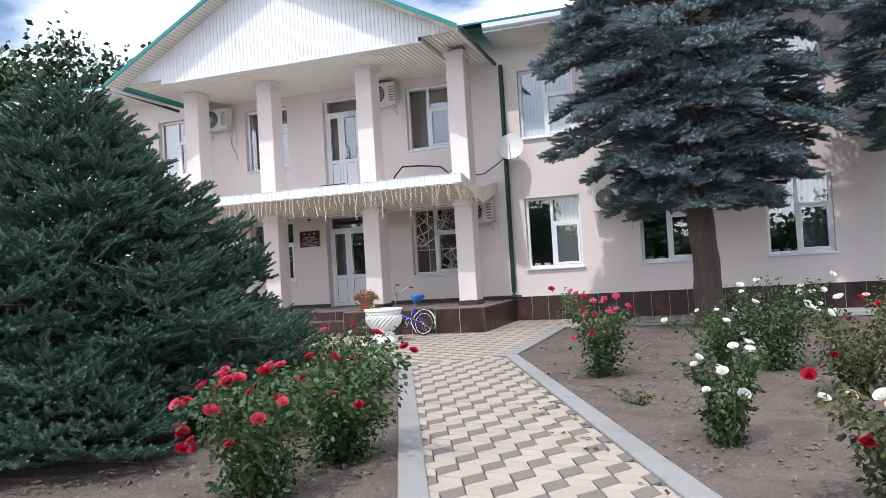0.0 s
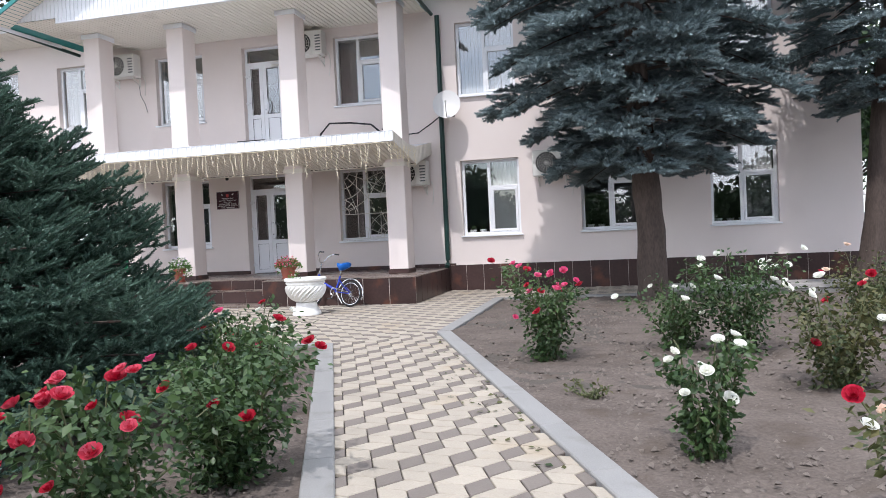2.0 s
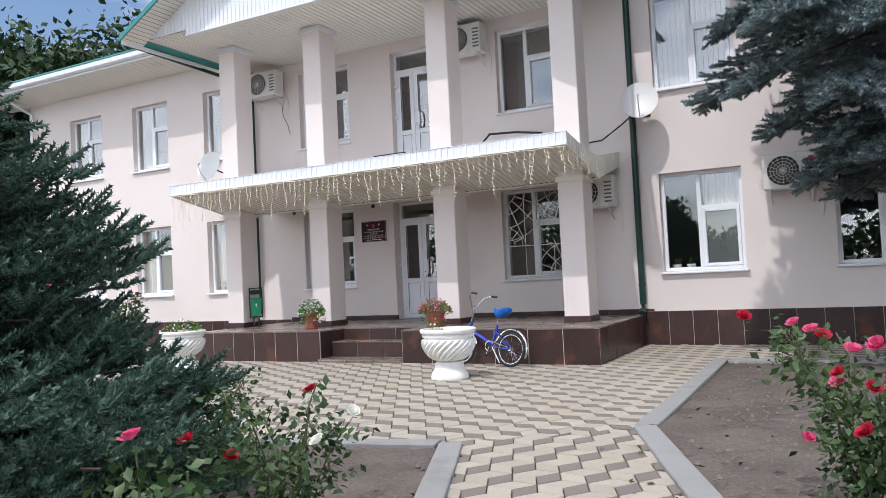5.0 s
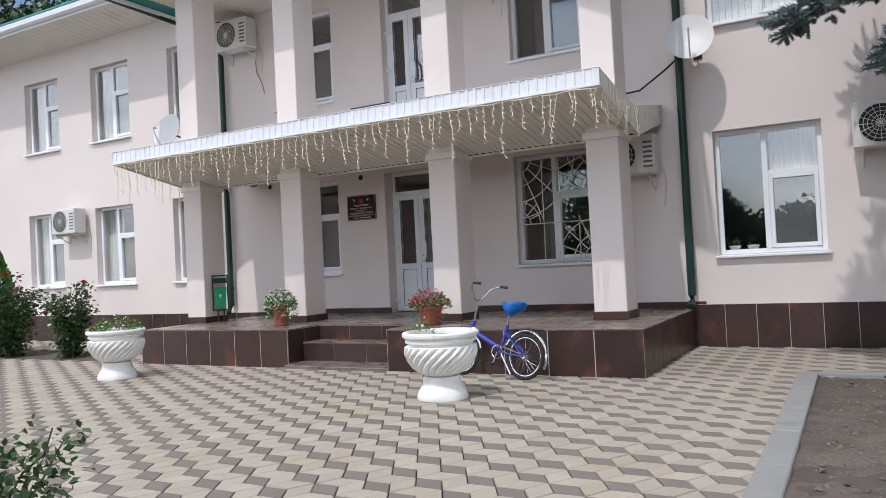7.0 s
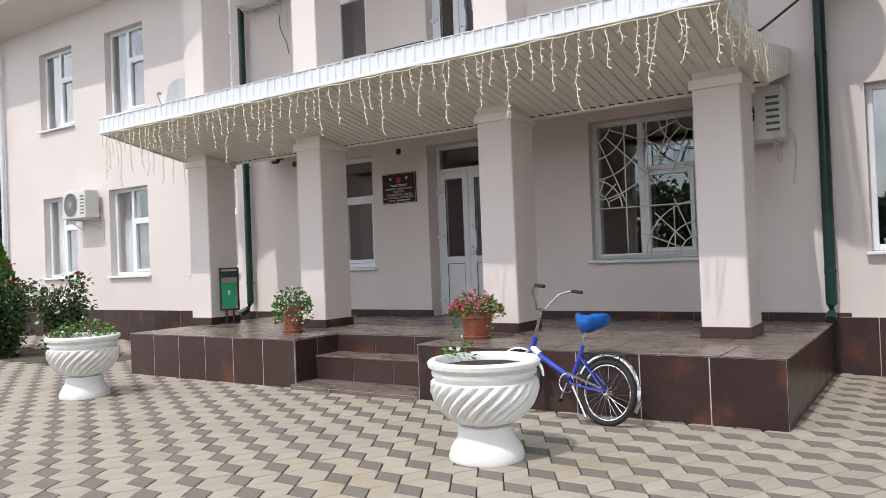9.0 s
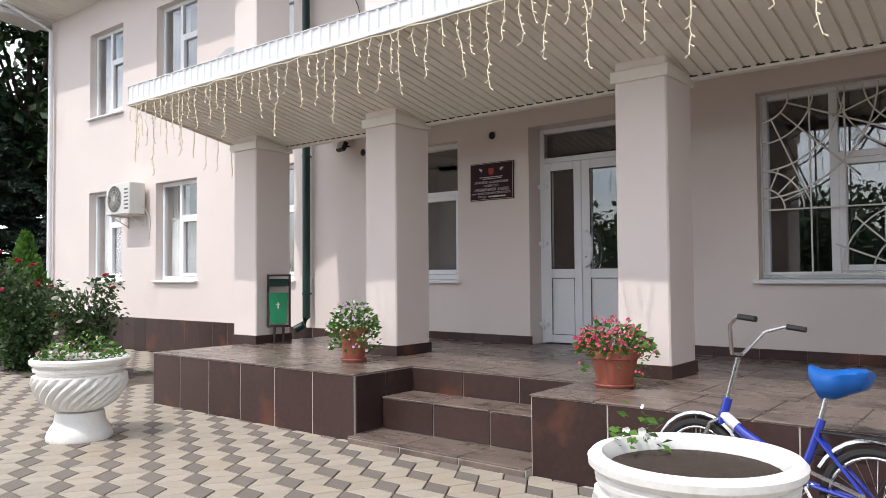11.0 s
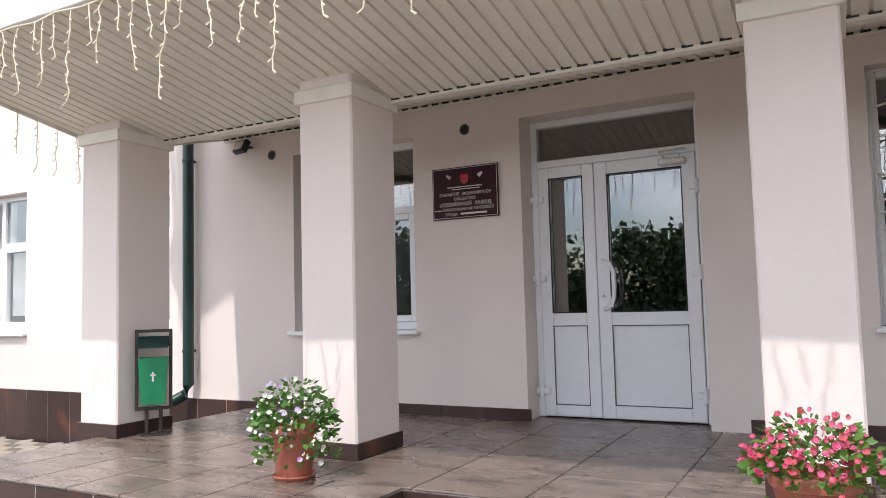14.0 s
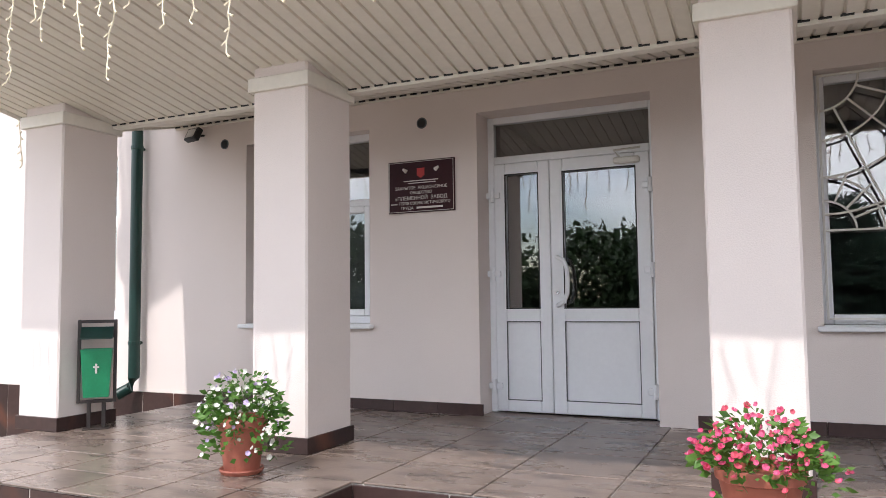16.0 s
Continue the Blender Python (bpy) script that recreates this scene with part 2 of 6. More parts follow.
# ---- mesh building ----
class MB:
    """Collects vertices and faces of one mesh."""

    def __init__(self):
        self.v, self.f = [], []

    def add(self, verts, faces):
        o = len(self.v)
        self.v += [tuple(p) for p in verts]
        self.f += [tuple(i + o for i in q) for q in faces]
        return self

    def box(self, x0, y0, z0, x1, y1, z1, b=0.004):
        """A box with chamfered edges."""
        x0, x1 = min(x0, x1), max(x0, x1)
        y0, y1 = min(y0, y1), max(y0, y1)
        z0, z1 = min(z0, z1), max(z0, z1)
        b = min(b, (x1 - x0) * 0.3, (y1 - y0) * 0.3, (z1 - z0) * 0.3)
        if b <= 0:
            vs = [(x, y, z) for x in (x0, x1) for y in (y0, y1) for z in (z0, z1)]
            return self.add(vs, [(0, 1, 3, 2), (4, 6, 7, 5), (0, 4, 5, 1), (2, 3, 7, 6), (0, 2, 6, 4), (1, 5, 7, 3)])
        c, h = ((x0 + x1) / 2, (y0 + y1) / 2, (z0 + z1) / 2), ((x1 - x0) / 2, (y1 - y0) / 2, (z1 - z0) / 2)
        vs, ix = [], {}
        for sx in (-1, 1):
            for sy in (-1, 1):
                for sz in (-1, 1):
                    for a in range(3):
                        s = (sx, sy, sz)
                        ix[(s, a)] = len(vs)
                        vs.append(tuple(c[k] + s[k] * (h[k] - (0 if k == a else b)) for k in range(3)))
        fs = []
        for a in range(3):
            u, w = (a + 1) % 3, (a + 2) % 3
            for s in (-1, 1):
                q = []
                for su, sw in ((-1, -1), (1, -1), (1, 1), (-1, 1)):
                    k = [0, 0, 0]
                    k[a], k[u], k[w] = s, su, sw
                    q.append(ix[(tuple(k), a)])
                fs.append(tuple(q if s > 0 else q[::-1]))
            for su in (-1, 1):
                for sw in (-1, 1):
                    k0, k1 = [0, 0, 0], [0, 0, 0]
                    k0[u] = k1[u] = su
                    k0[w] = k1[w] = sw
                    k0[a], k1[a] = -1, 1
                    k0, k1 = tuple(k0), tuple(k1)
                    q = (ix[(k0, u)], ix[(k1, u)], ix[(k1, w)], ix[(k0, w)])
                    fs.append(q if su * sw > 0 else q[::-1])
        for sx in (-1, 1):
            for sy in (-1, 1):
                for sz in (-1, 1):
                    s = (sx, sy, sz)
                    q = (ix[(s, 0)], ix[(s, 1)], ix[(s, 2)])
                    fs.append(q if sx * sy * sz > 0 else q[::-1])
        return self.add(vs, fs)

    def tube(self, points, radius, n=8, cap=True):
        """A round bar along a line of points; radius is one number or one a point."""
        pts = [Vector(p) for p in points]
        rad = radius if isinstance(radius, (list, tuple)) else [radius] * len(pts)
        vs, fs = [], []
        up = Vector((0.13, 0.31, 0.94))
        for i, p in enumerate(pts):
            d = (pts[min(i + 1, len(pts) - 1)] - pts[max(i - 1, 0)]).normalized()
            side = d.cross(up)
            if side.length < 0.2:
                side = d.cross(Vector((1, 0, 0)))
            side.normalize()
            top = side.cross(d).normalized()
            for k in range(n):
                a = 2 * math.pi * k / n
                vs.append(p + (side * math.cos(a) + top * math.sin(a)) * rad[i])
        for i in range(len(pts) - 1):
            for k in range(n):
                fs.append((i * n + k, i * n + (k + 1) % n, (i + 1) * n + (k + 1) % n, (i + 1) * n + k))
        if cap:
            fs.append(tuple(range(n)))
            fs.append(tuple(range((len(pts) - 1) * n, len(pts) * n))[::-1])
        return self.add(vs, fs)

    def lathe(self, profile, n=32, at=(0, 0, 0), ribs=0, rib=0.0, twist=0.0):
        """Turns a profile of (radius, height, ribbed 0..1) round a vertical axis."""
        vs, fs = [], []
        for r, z, *w in profile:
            w = w[0] if w else 0.0
            for k in range(n):
                a = 2 * math.pi * k / n
                rr = r + w * rib * (abs(math.sin(ribs * 0.5 * a)) * 2 - 1)
                a += twist * z
                vs.append((at[0] + rr * math.cos(a), at[1] + rr * math.sin(a), at[2] + z))
        m = len(profile)
        for i in range(m - 1):
            for k in range(n):
                fs.append((i * n + k, i * n + (k + 1) % n, (i + 1) * n + (k + 1) % n, (i + 1) * n + k))
        fs.append(tuple(range(n))[::-1])
        fs.append(tuple(range((m - 1) * n, m * n)))
        return self.add(vs, fs)

    def extrude(self, poly, z0, z1, axis="z"):
        """A prism over a polygon; axis is the way it is drawn out."""
        n = len(poly)
        def put(p, d):
            return {"z": (p[0], p[1], d), "y": (p[0], d, p[1]), "x": (d, p[0], p[1])}[axis]
        vs = [put(p, z0) for p in poly] + [put(p, z1) for p in poly]
        fs = [tuple(range(n))[::-1], tuple(range(n, 2 * n))]
        fs += [(i, (i + 1) % n, (i + 1) % n + n, i + n) for i in range(n)]
        return self.add(vs, fs)

    def turn(self, m):
        self.v = [tuple(m @ Vector(p)) for p in self.v]
        return self


def part(name, mb, material, parent=None, label="", smooth=False):
    """Links one mesh object, under a thing or a part where one is given."""
    me = bpy.data.meshes.new(name)
    me.from_pydata(mb.v, [], mb.f)
    me.materials.append(material)
    if len(me.polygons) < 4000:
        bm = bmesh.new()
        bm.from_mesh(me)
        bmesh.ops.recalc_face_normals(bm, faces=bm.faces)
        bm.to_mesh(me)
        bm.free()
    if smooth:
        me.shade_smooth()
        me.set_sharp_from_angle(angle=radians(40))
    ob = new(name, me)
    if parent:
        ob.parent = parent
        ob.matrix_parent_inverse = parent.matrix_basis.inverted()
    if label:
        ob["label"] = label
    return ob


def soup(name, v, f, material, parent=None, smooth=False):
    """A mesh from numpy arrays of vertices and triangles."""
    me = bpy.data.meshes.new(name)
    me.vertices.add(len(v))
    me.vertices.foreach_set("co", np.ascontiguousarray(v, dtype=np.float32).ravel())
    me.loops.add(f.size)
    me.loops.foreach_set("vertex_index", np.ascontiguousarray(f, dtype=np.int32).ravel())
    me.polygons.add(len(f))
    me.polygons.foreach_set("loop_start", np.arange(0, f.size, 3, dtype=np.int32))
    me.update(calc_edges=True)
    me.materials.append(material)
    if smooth:
        me.shade_smooth()
    ob = new(name, me)
    if parent:
        ob.parent = parent
        ob.matrix_parent_inverse = parent.matrix_basis.inverted()
    return ob


def thing(name, at, label, category, group="", kind=""):
    """An Empty at the thing's base, that holds its parts."""
    ob = new(name)
    ob.empty_display_size = 0.1
    ob.matrix_basis = pose(*at)
    return tagged(ob, label, category, group, kind)


def piece(name, data, parent, m):
    """One of many alike pieces on shared mesh data."""
    ob = new(name, data)
    ob.parent = parent
    ob.matrix_parent_inverse = parent.matrix_basis.inverted()
    ob.matrix_basis = m
    return ob


def mesh_of(name, mb, material):
    me = bpy.data.meshes.new(name)
    me.from_pydata(mb.v, [], mb.f)
    me.materials.append(material)
    bm = bmesh.new()
    bm.from_mesh(me)
    bmesh.ops.recalc_face_normals(bm, faces=bm.faces)
    bm.to_mesh(me)
    bm.free()
    return me


def scatter(tv, tf, rot, pos):
    """Copies of a small template mesh, one a rotation matrix and place, in one pair of arrays."""
    v = np.einsum("nij,kj->nki", rot, tv) + pos[:, None, :]
    f = tf[None] + (np.arange(len(pos)) * len(tv))[:, None, None]
    return v.reshape(-1, 3), f.reshape(-1, 3)


def frames_along(d, spin, size):
    """Matrices that carry +x to the directions d, spun about them and scaled."""
    d = d / np.linalg.norm(d, axis=1, keepdims=True)
    up = np.tile(np.array([[0.05, 0.02, 1.0]]), (len(d), 1))
    s = np.cross(up, d)
    s /= np.linalg.norm(s, axis=1, keepdims=True) + 1e-9
    t = np.cross(d, s)
    c, w = np.cos(spin)[:, None], np.sin(spin)[:, None]
    return np.stack([d, s * c + t * w, t * c - s * w], axis=2) * size[:, None, None]


# ---- the house: walls and openings ----
YW, WALL_T = 18.30, 0.42
X_L, X_R, Z_TOP = -20.75, 4.85, 6.75
G0, G1, U0, U1 = 1.24, 2.98, 4.42, 6.12
WINDOWS = []                                  # x0, x1, z0, z1, kind of inside
for x0, x1 in ((-19.07, -17.80), (-16.63, -15.37), (-14.15, -12.90)):
    WINDOWS += [(x0, x1, G0, G1, "white"), (x0, x1, U0, U1, "blue")]
WINDOWS += [(-11.23, -9.90, G0, 2.94, "plain"), (-11.23, -9.90, 4.36, 6.08, "plain")]
WINDOWS += [(-6.46, -5.16, G0, 2.97, "grille"), (-6.42, -5.22, 4.45, 6.10, "grey")]
for x0, x1 in ((-3.47, -2.13), (-0.78, 0.55), (1.93, 3.27)):
    WINDOWS += [(x0, x1, G0, G1, "pots"), (x0, x1, U0, U1, "slats")]
DOORS = [(-8.90, -7.53, 0.55, 2.97), (-8.82, -7.78, 3.62, 6.10)]


def wall_with_openings(name, x0, x1, z0, z1, y0, y1, holes, material):
    """A thick wall along x with real holes and their reveals."""
    xs = sorted({x0, x1, *[h[0] for h in holes], *[h[1] for h in holes]})
    zs = sorted({z0, z1, *[h[2] for h in holes], *[h[3] for h in holes]})
    mb = MB()
    solid = {}
    for i in range(len(xs) - 1):
        for j in range(len(zs) - 1):
            cx, cz = (xs[i] + xs[i + 1]) / 2, (zs[j] + zs[j + 1]) / 2
            solid[i, j] = not any(h[0] < cx < h[1] and h[2] < cz < h[3] for h in holes)
    for (i, j), full in solid.items():
        if not full:
            continue
        a, b, c, d = xs[i], xs[i + 1], zs[j], zs[j + 1]
        mb.add([(a, y0, c), (b, y0, c), (b, y0, d), (a, y0, d)], [(0, 1, 2, 3)])
        mb.add([(a, y1, c), (b, y1, c), (b, y1, d), (a, y1, d)], [(3, 2, 1, 0)])
        for di, dj, q in ((-1, 0, [(a, y0, c), (a, y0, d), (a, y1, d), (a, y1, c)]), (1, 0, [(b, y0, c), (b, y1, c), (b, y1, d), (b, y0, d)]),
                          (0, -1, [(a, y0, c), (a, y1, c), (b, y1, c), (b, y0, c)]), (0, 1, [(a, y0, d), (b, y0, d), (b, y1, d), (a, y1, d)])):
            if not solid.get((i + di, j + dj), False):
                mb.add(q, [(0, 1, 2, 3)])
    return part(name, mb, material)


wall_front = wall_with_openings("wall_front", X_L, X_R, 0.0, Z_TOP, YW, YW + WALL_T, [w[:4] for w in WINDOWS] + DOORS, STUCCO)
tagged(wall_front, "pale pink stucco front wall of a two-storey building", "wall", kind="structure")
for nm, bx in (("wall_east", (X_R - 0.4, YW + WALL_T, 0, X_R, 28, Z_TOP)), ("wall_west", (X_L, YW + WALL_T, 0, X_L + 0.4, 28, Z_TOP)), ("wall_back", (X_L, 28, 0, X_R, 28.4, Z_TOP))):
    tagged(part(nm, MB().box(*bx), STUCCO), "pale pink stucco wall", "wall", kind="structure")
# assumed slabs and inner walls, added to keep the rooms behind the windows dark
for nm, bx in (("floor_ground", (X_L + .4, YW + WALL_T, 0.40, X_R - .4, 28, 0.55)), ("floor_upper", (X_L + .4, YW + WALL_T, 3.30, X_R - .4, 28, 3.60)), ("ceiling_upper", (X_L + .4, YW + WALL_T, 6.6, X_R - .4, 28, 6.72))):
    tagged(part(nm, MB().box(*bx), STUCCO_IN_SHADE), "plain added floor slab inside the building, plaster darkened for room shade", "floor", kind="structure")
tagged(part("wall_inner", MB().box(X_L + .4, 22.5, 0.55, X_R - .4, 22.7, 6.6), STUCCO_IN_SHADE), "plain added inner wall, plaster darkened for room shade", "wall", kind="structure")
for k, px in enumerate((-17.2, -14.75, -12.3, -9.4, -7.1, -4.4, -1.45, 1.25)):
    tagged(part("wall_partition", MB().box(px - .06, YW + WALL_T, 0.55, px + .06, 22.5, 6.6), STUCCO_IN_SHADE), "plain added partition wall, plaster darkened for room shade", "wall", kind="structure")

# dark tiled plinth and skirting
plinth = thing("plinth", (0, YW, 0), "dark brown tiled plinth along the wall foot", "plinth", kind="structure")
for a, b in ((X_L - .03, -11.67), (-3.83, X_R + .03)):
    part("plinth_core", MB().box(a, YW - 0.03, 0, b, YW - 0.002, 0.60), GROUT, plinth)
part("plinth_core", MB().box(X_R + 0.002, YW - 0.03, 0, X_R + .03, 28, 0.60), GROUT, plinth)
tile_a = mesh_of("tile", MB().box(0.004, -0.035, 0.0, 0.396, -0.028, 0.594, 0.003), TILE_DARK)
x = -3.83
while x < X_R:
    piece("tile", tile_a, plinth, pose(x, YW, 0.004))
    x += 0.40
x = -11.67 - 0.40
while x > X_L - 0.4:
    piece("tile", tile_a, plinth, pose(x, YW, 0.004))
    x -= 0.40
skirting = thing("skirting", (-8, YW, 0.55), "low brown tile skirting at the porch wall", "skirting", kind="structure")
skirt_mesh = mesh_of("tile", MB().box(0.002, -0.014, 0, 0.398, -0.001, 0.09, 0.002), TILE_DARK)
x = -11.67
while x < -3.9:
    if not -9.2 < x < -7.5:
        piece("tile", skirt_mesh, skirting, pose(x, YW, 0.552))
    x += 0.40


# ---- windows and doors ----
def pane(x0, x1, z0, z1, y, parent):
    p = part("pane", MB().box(x0, y, z0, x1, y + 0.008, z1, 0), GLASS, parent)
    p.visible_shadow = False
    return p


def ring(x0, x1, z0, z1, y0, y1, t, b=0.006):
    """A rectangular casing of bars of thickness t."""
    mb = MB()
    mb.box(x0, y0, z0, x0 + t, y1, z1, b).box(x1 - t, y0, z0, x1, y1, z1, b)
    mb.box(x0 + t, y0, z1 - t, x1 - t, y1, z1, b).box(x0 + t, y0, z0, x1 - t, y1, z0 + t, b)
    return mb


def window(number, x0, x1, z0, z1, inside):
    label = {"white": "white plastic window with pale curtain in a deep reveal", "blue": "white plastic upper window with dark panes", "plain": "white plastic window with a dark inside",
             "grille": "white plastic window behind a curved metal grille", "grey": "white plastic window with grey vertical blinds", "pots": "white plastic window with flower pots on the inner sill",
             "slats": "white plastic window with pale vertical blinds"}[inside]
    wd = thing("window_%d" % number, (x0, YW, z0), label, "window", kind="structure")
    ya, yb = YW + 0.13, YW + 0.20
    part("window_frame", ring(x0, x1, z0 + 0.03, z1, ya, yb, 0.065), UPVC, wd)
    xm, zt = x0 + (x1 - x0) * 0.47, z0 + (z1 - z0) * 0.64
    part("mullion", MB().box(xm - 0.035, ya - 0.004, z0 + 0.095, xm + 0.035, yb, z1 - 0.065), UPVC, wd)
    part("transom", MB().box(xm + 0.035, ya - 0.003, zt - 0.03, x1 - 0.065, yb, zt + 0.03), UPVC, wd)
    sash = part("sash", ring(xm + 0.037, x1 - 0.067, z0 + 0.097, zt - 0.032, ya - 0.016, yb - 0.01, 0.055), UPVC, wd)
    pane(xm + 0.09, x1 - 0.12, z0 + 0.15, zt - 0.085, ya + 0.03, sash)
    pane(xm + 0.035, x1 - 0.065, zt + 0.03, z1 - 0.065, ya + 0.03, wd)
    pane(x0 + 0.065, xm - 0.035, z0 + 0.095, z1 - 0.065, ya + 0.03, wd)
    part("window_sill", MB().box(x0 - 0.04, YW - 0.07, z0 - 0.012, x1 + 0.04, YW - 0.001, z0 + 0.022, 0.006).box(x0 + 0.001, YW - 0.001, z0 + 0.001, x1 - 0.001, ya + 0.01, z0 + 0.028, 0.004), UPVC, wd, "white metal sill")
    if inside in ("pots", "white", "blue", "plain"):
        part("insect_screen", MB().box(xm + 0.09, ya + 0.05, z0 + 0.15, x1 - 0.12, ya + 0.053, zt - 0.085, 0), NET, sash, "grey insect screen")
    if inside in ("slats", "grey"):
        n = int((x1 - x0 - 0.1) / 0.085)
        slat = mesh_of("slat", MB().box(0, -0.001, 0, 0.078, 0.001, z1 - z0 - 0.12, 0).turn(pose(0, 0, 0, 0, 0, 14)), BLIND if inside == "slats" else GREY_BLIND)
        bl = thing("vertical_blind", (x0 + 0.05, yb + 0.1, z0 + 0.06), "pale vertical fabric blind behind the glass" if inside == "slats" else "grey vertical fabric blind behind the glass", "blind", "vertical blinds")
        part("rail", MB().box(x0 + 0.03, yb + 0.08, z1 - 0.07, x1 - 0.03, yb + 0.12, z1 - 0.03), UPVC, bl)
        for k in range(n):
            piece("slat", slat, bl, pose(x0 + 0.06 + k * 0.085, yb + 0.1, z0 + 0.05))
    if inside in ("white", "blue", "pots"):
        cu = MB()
        xa, xb = (x0 + 0.06, xm - 0.05) if inside != "pots" else (xm + 0.05, x1 - 0.06)
        zb = z0 + 0.06 if inside != "pots" else zt - 0.1
        n = 26
        vs = [(xa + (xb - xa) * k / n, yb + 0.13 + 0.02 * math.sin(k * 1.7), z) for k in range(n + 1) for z in (zb, z1 - 0.06)]
        cu.add(vs, [(2 * k, 2 * k + 2, 2 * k + 3, 2 * k + 1) for k in range(n)])
        tagged(part("curtain", cu, BLIND), "pale folded curtain behind the window glass", "curtain", "curtains")
    return wd


for i, w in enumerate(WINDOWS):
    window(i + 1, *w)


def grille(x0, x1, z0, z1):
    """Ornamental window grille: arcs and rays of pale flat bar."""
    g = thing("window_grille", (x0, YW, z0), "pale welded window grille of arcs and rays", "grille")
    y = YW + 0.06
    w, h = x1 - x0, z1 - z0
    part("border", ring(x0, x1, z0, z1, y - 0.008, y + 0.008, 0.016, 0.002), PLASTIC_WHITE, g)
    for cx, cz, start, rr in ((x1, z0, 90, (0.22, 0.38, 0.62)), (x0, z1, 270, (0.25, 0.45, 0.70, 0.95)), (x1, z1, 180, (0.22, 0.42, 0.62)), (x0, z0 + h * 0.36, 0, (0.2, 0.36))):
        for r in rr:
            pts = []
            for k in range(15):
                a = radians(start + 90 * k / 14)
                px, pz = cx + r * math.cos(a), cz + r * math.sin(a)
                if x0 <= px <= x1 and z0 <= pz <= z1:
                    pts.append((px, y, pz))
            if len(pts) > 2:
                part("arc_bar", MB().tube(pts, 0.008, 6), PLASTIC_WHITE, g)
        for k in (1, 2, 3):
            a = radians(start + 22.5 * k)
            r0, r1 = rr[0], rr[-1] * 1.15
            part("ray_bar", MB().tube([(cx + r0 * math.cos(a), y, cz + r0 * math.sin(a)), (cx + r1 * math.cos(a), y, min(z1, cz + r1 * math.sin(a)))], 0.008, 6), PLASTIC_WHITE, g)
    for fx in (0.33, 0.55, 0.78):
        part("upright_bar", MB().tube([(x0 + w * fx, y, z0), (x0 + w * fx, y, z0 + h * (0.35 if fx > 0.6 else 1.0))], 0.008, 6), PLASTIC_WHITE, g)
    part("cross_bar", MB().tube([(x0, y, z0 + h * 0.36), (x1, y, z0 + h * 0.36)], 0.008, 6), PLASTIC_WHITE, g)


grille(-6.44, -5.18, 1.30, 2.95)


def door(number, x0, x1, z0, z1, yd, split, z_head, label):
    """A glazed double door with a fanlight: narrow leaf, wide leaf."""
    d = thing("door_%d" % number, (x0, yd, z0), label, "door", kind="structure")
    t = 0.055
    part("door_frame", MB().box(x0, yd, z0, x0 + t, yd + 0.07, z1).box(x1 - t, yd, z0, x1, yd + 0.07, z1).box(x0 + t, yd, z1 - t, x1 - t, yd + 0.07, z1).box(x0 + t, yd, z_head - 0.03, x1 - t, yd + 0.07, z_head + 0.03), UPVC, d)
    pane(x0 + t, x1 - t, z_head + 0.03, z1 - t, yd + 0.03, d)
    for a, b, side in ((x0 + t + 0.004, split - 0.003, 0), (split + 0.003, x1 - t - 0.004, 1)):
        za, zb = z0 + 0.012, z_head - 0.034
        s = 0.095 if side == 0 else 0.105
        zm = z0 + 0.78 * (z_head - z0) / 2.05
        leaf = part("door_leaf", ring(a, b, za, zb, yd - 0.015, yd + 0.05, s).box(a + s, yd - 0.013, zm - 0.055, b - s, yd + 0.05, zm + 0.055), UPVC, d)
        part("panel", MB().box(a + s - 0.005, yd + 0.004, za + s - 0.005, b - s + 0.005, yd + 0.03, zm - 0.05, 0.012), UPVC, leaf)
        part("gasket", ring(a + s - 0.006, b - s + 0.006, za + s - 0.006, zm - 0.049, yd - 0.0145, yd - 0.006, 0.008, 0), NET, leaf)
        part("gasket", ring(a + s - 0.006, b - s + 0.006, zm + 0.049, zb - s + 0.006, yd - 0.0165, yd - 0.006, 0.009, 0), BLACK, leaf)
        pane(a + s, b - s, zm + 0.055, zb - s, yd + 0.015, leaf)
        hx = a - 0.01 if side == 0 else b + 0.01
        for fz in (0.1, 0.55, 0.87):
            hz = za + (zb - za) * fz
            part("hinge", MB().tube([(hx, yd - 0.042, hz - 0.055), (hx, yd - 0.042, hz + 0.055)], 0.018, 10).box(hx - 0.062, yd - 0.045, hz - 0.024, hx + 0.062, yd - 0.012, hz + 0.024), UPVC, leaf)
        if side == 1:
            hz0, hz1, hx = z0 + 0.86, z0 + 1.24, a + 0.05
            pts = [(hx, yd - 0.015, hz0), (hx + 0.02, yd - 0.06, hz0 + 0.005), (hx + 0.07, yd - 0.085, hz0 + 0.03), (hx + 0.095, yd - 0.09, hz0 + 0.09), (hx + 0.10, yd - 0.09, (hz0 + hz1) / 2), (hx + 0.095, yd - 0.09, hz1 - 0.09), (hx + 0.07, yd - 0.085, hz1 - 0.03), (hx + 0.02, yd - 0.06, hz1 - 0.005), (hx, yd - 0.015, hz1)]
            part("door_handle", MB().tube(pts, 0.018, 10), UPVC, leaf, "white bow pull handle", smooth=True)
            part("lock", MB().lathe([(0.014, 0), (0.014, 0.012)], 14).turn(pose(hx, yd - 0.014, hz0 + 0.1, 90, 0, 0)), CHROME, leaf)
    cx = x1 - 0.32
    cl = part("door_closer", MB().box(cx, yd - 0.065, z_head - 0.12, cx + 0.20, yd - 0.016, z_head - 0.07, 0.01), PLASTIC_WHITE, d, "grey door closer")
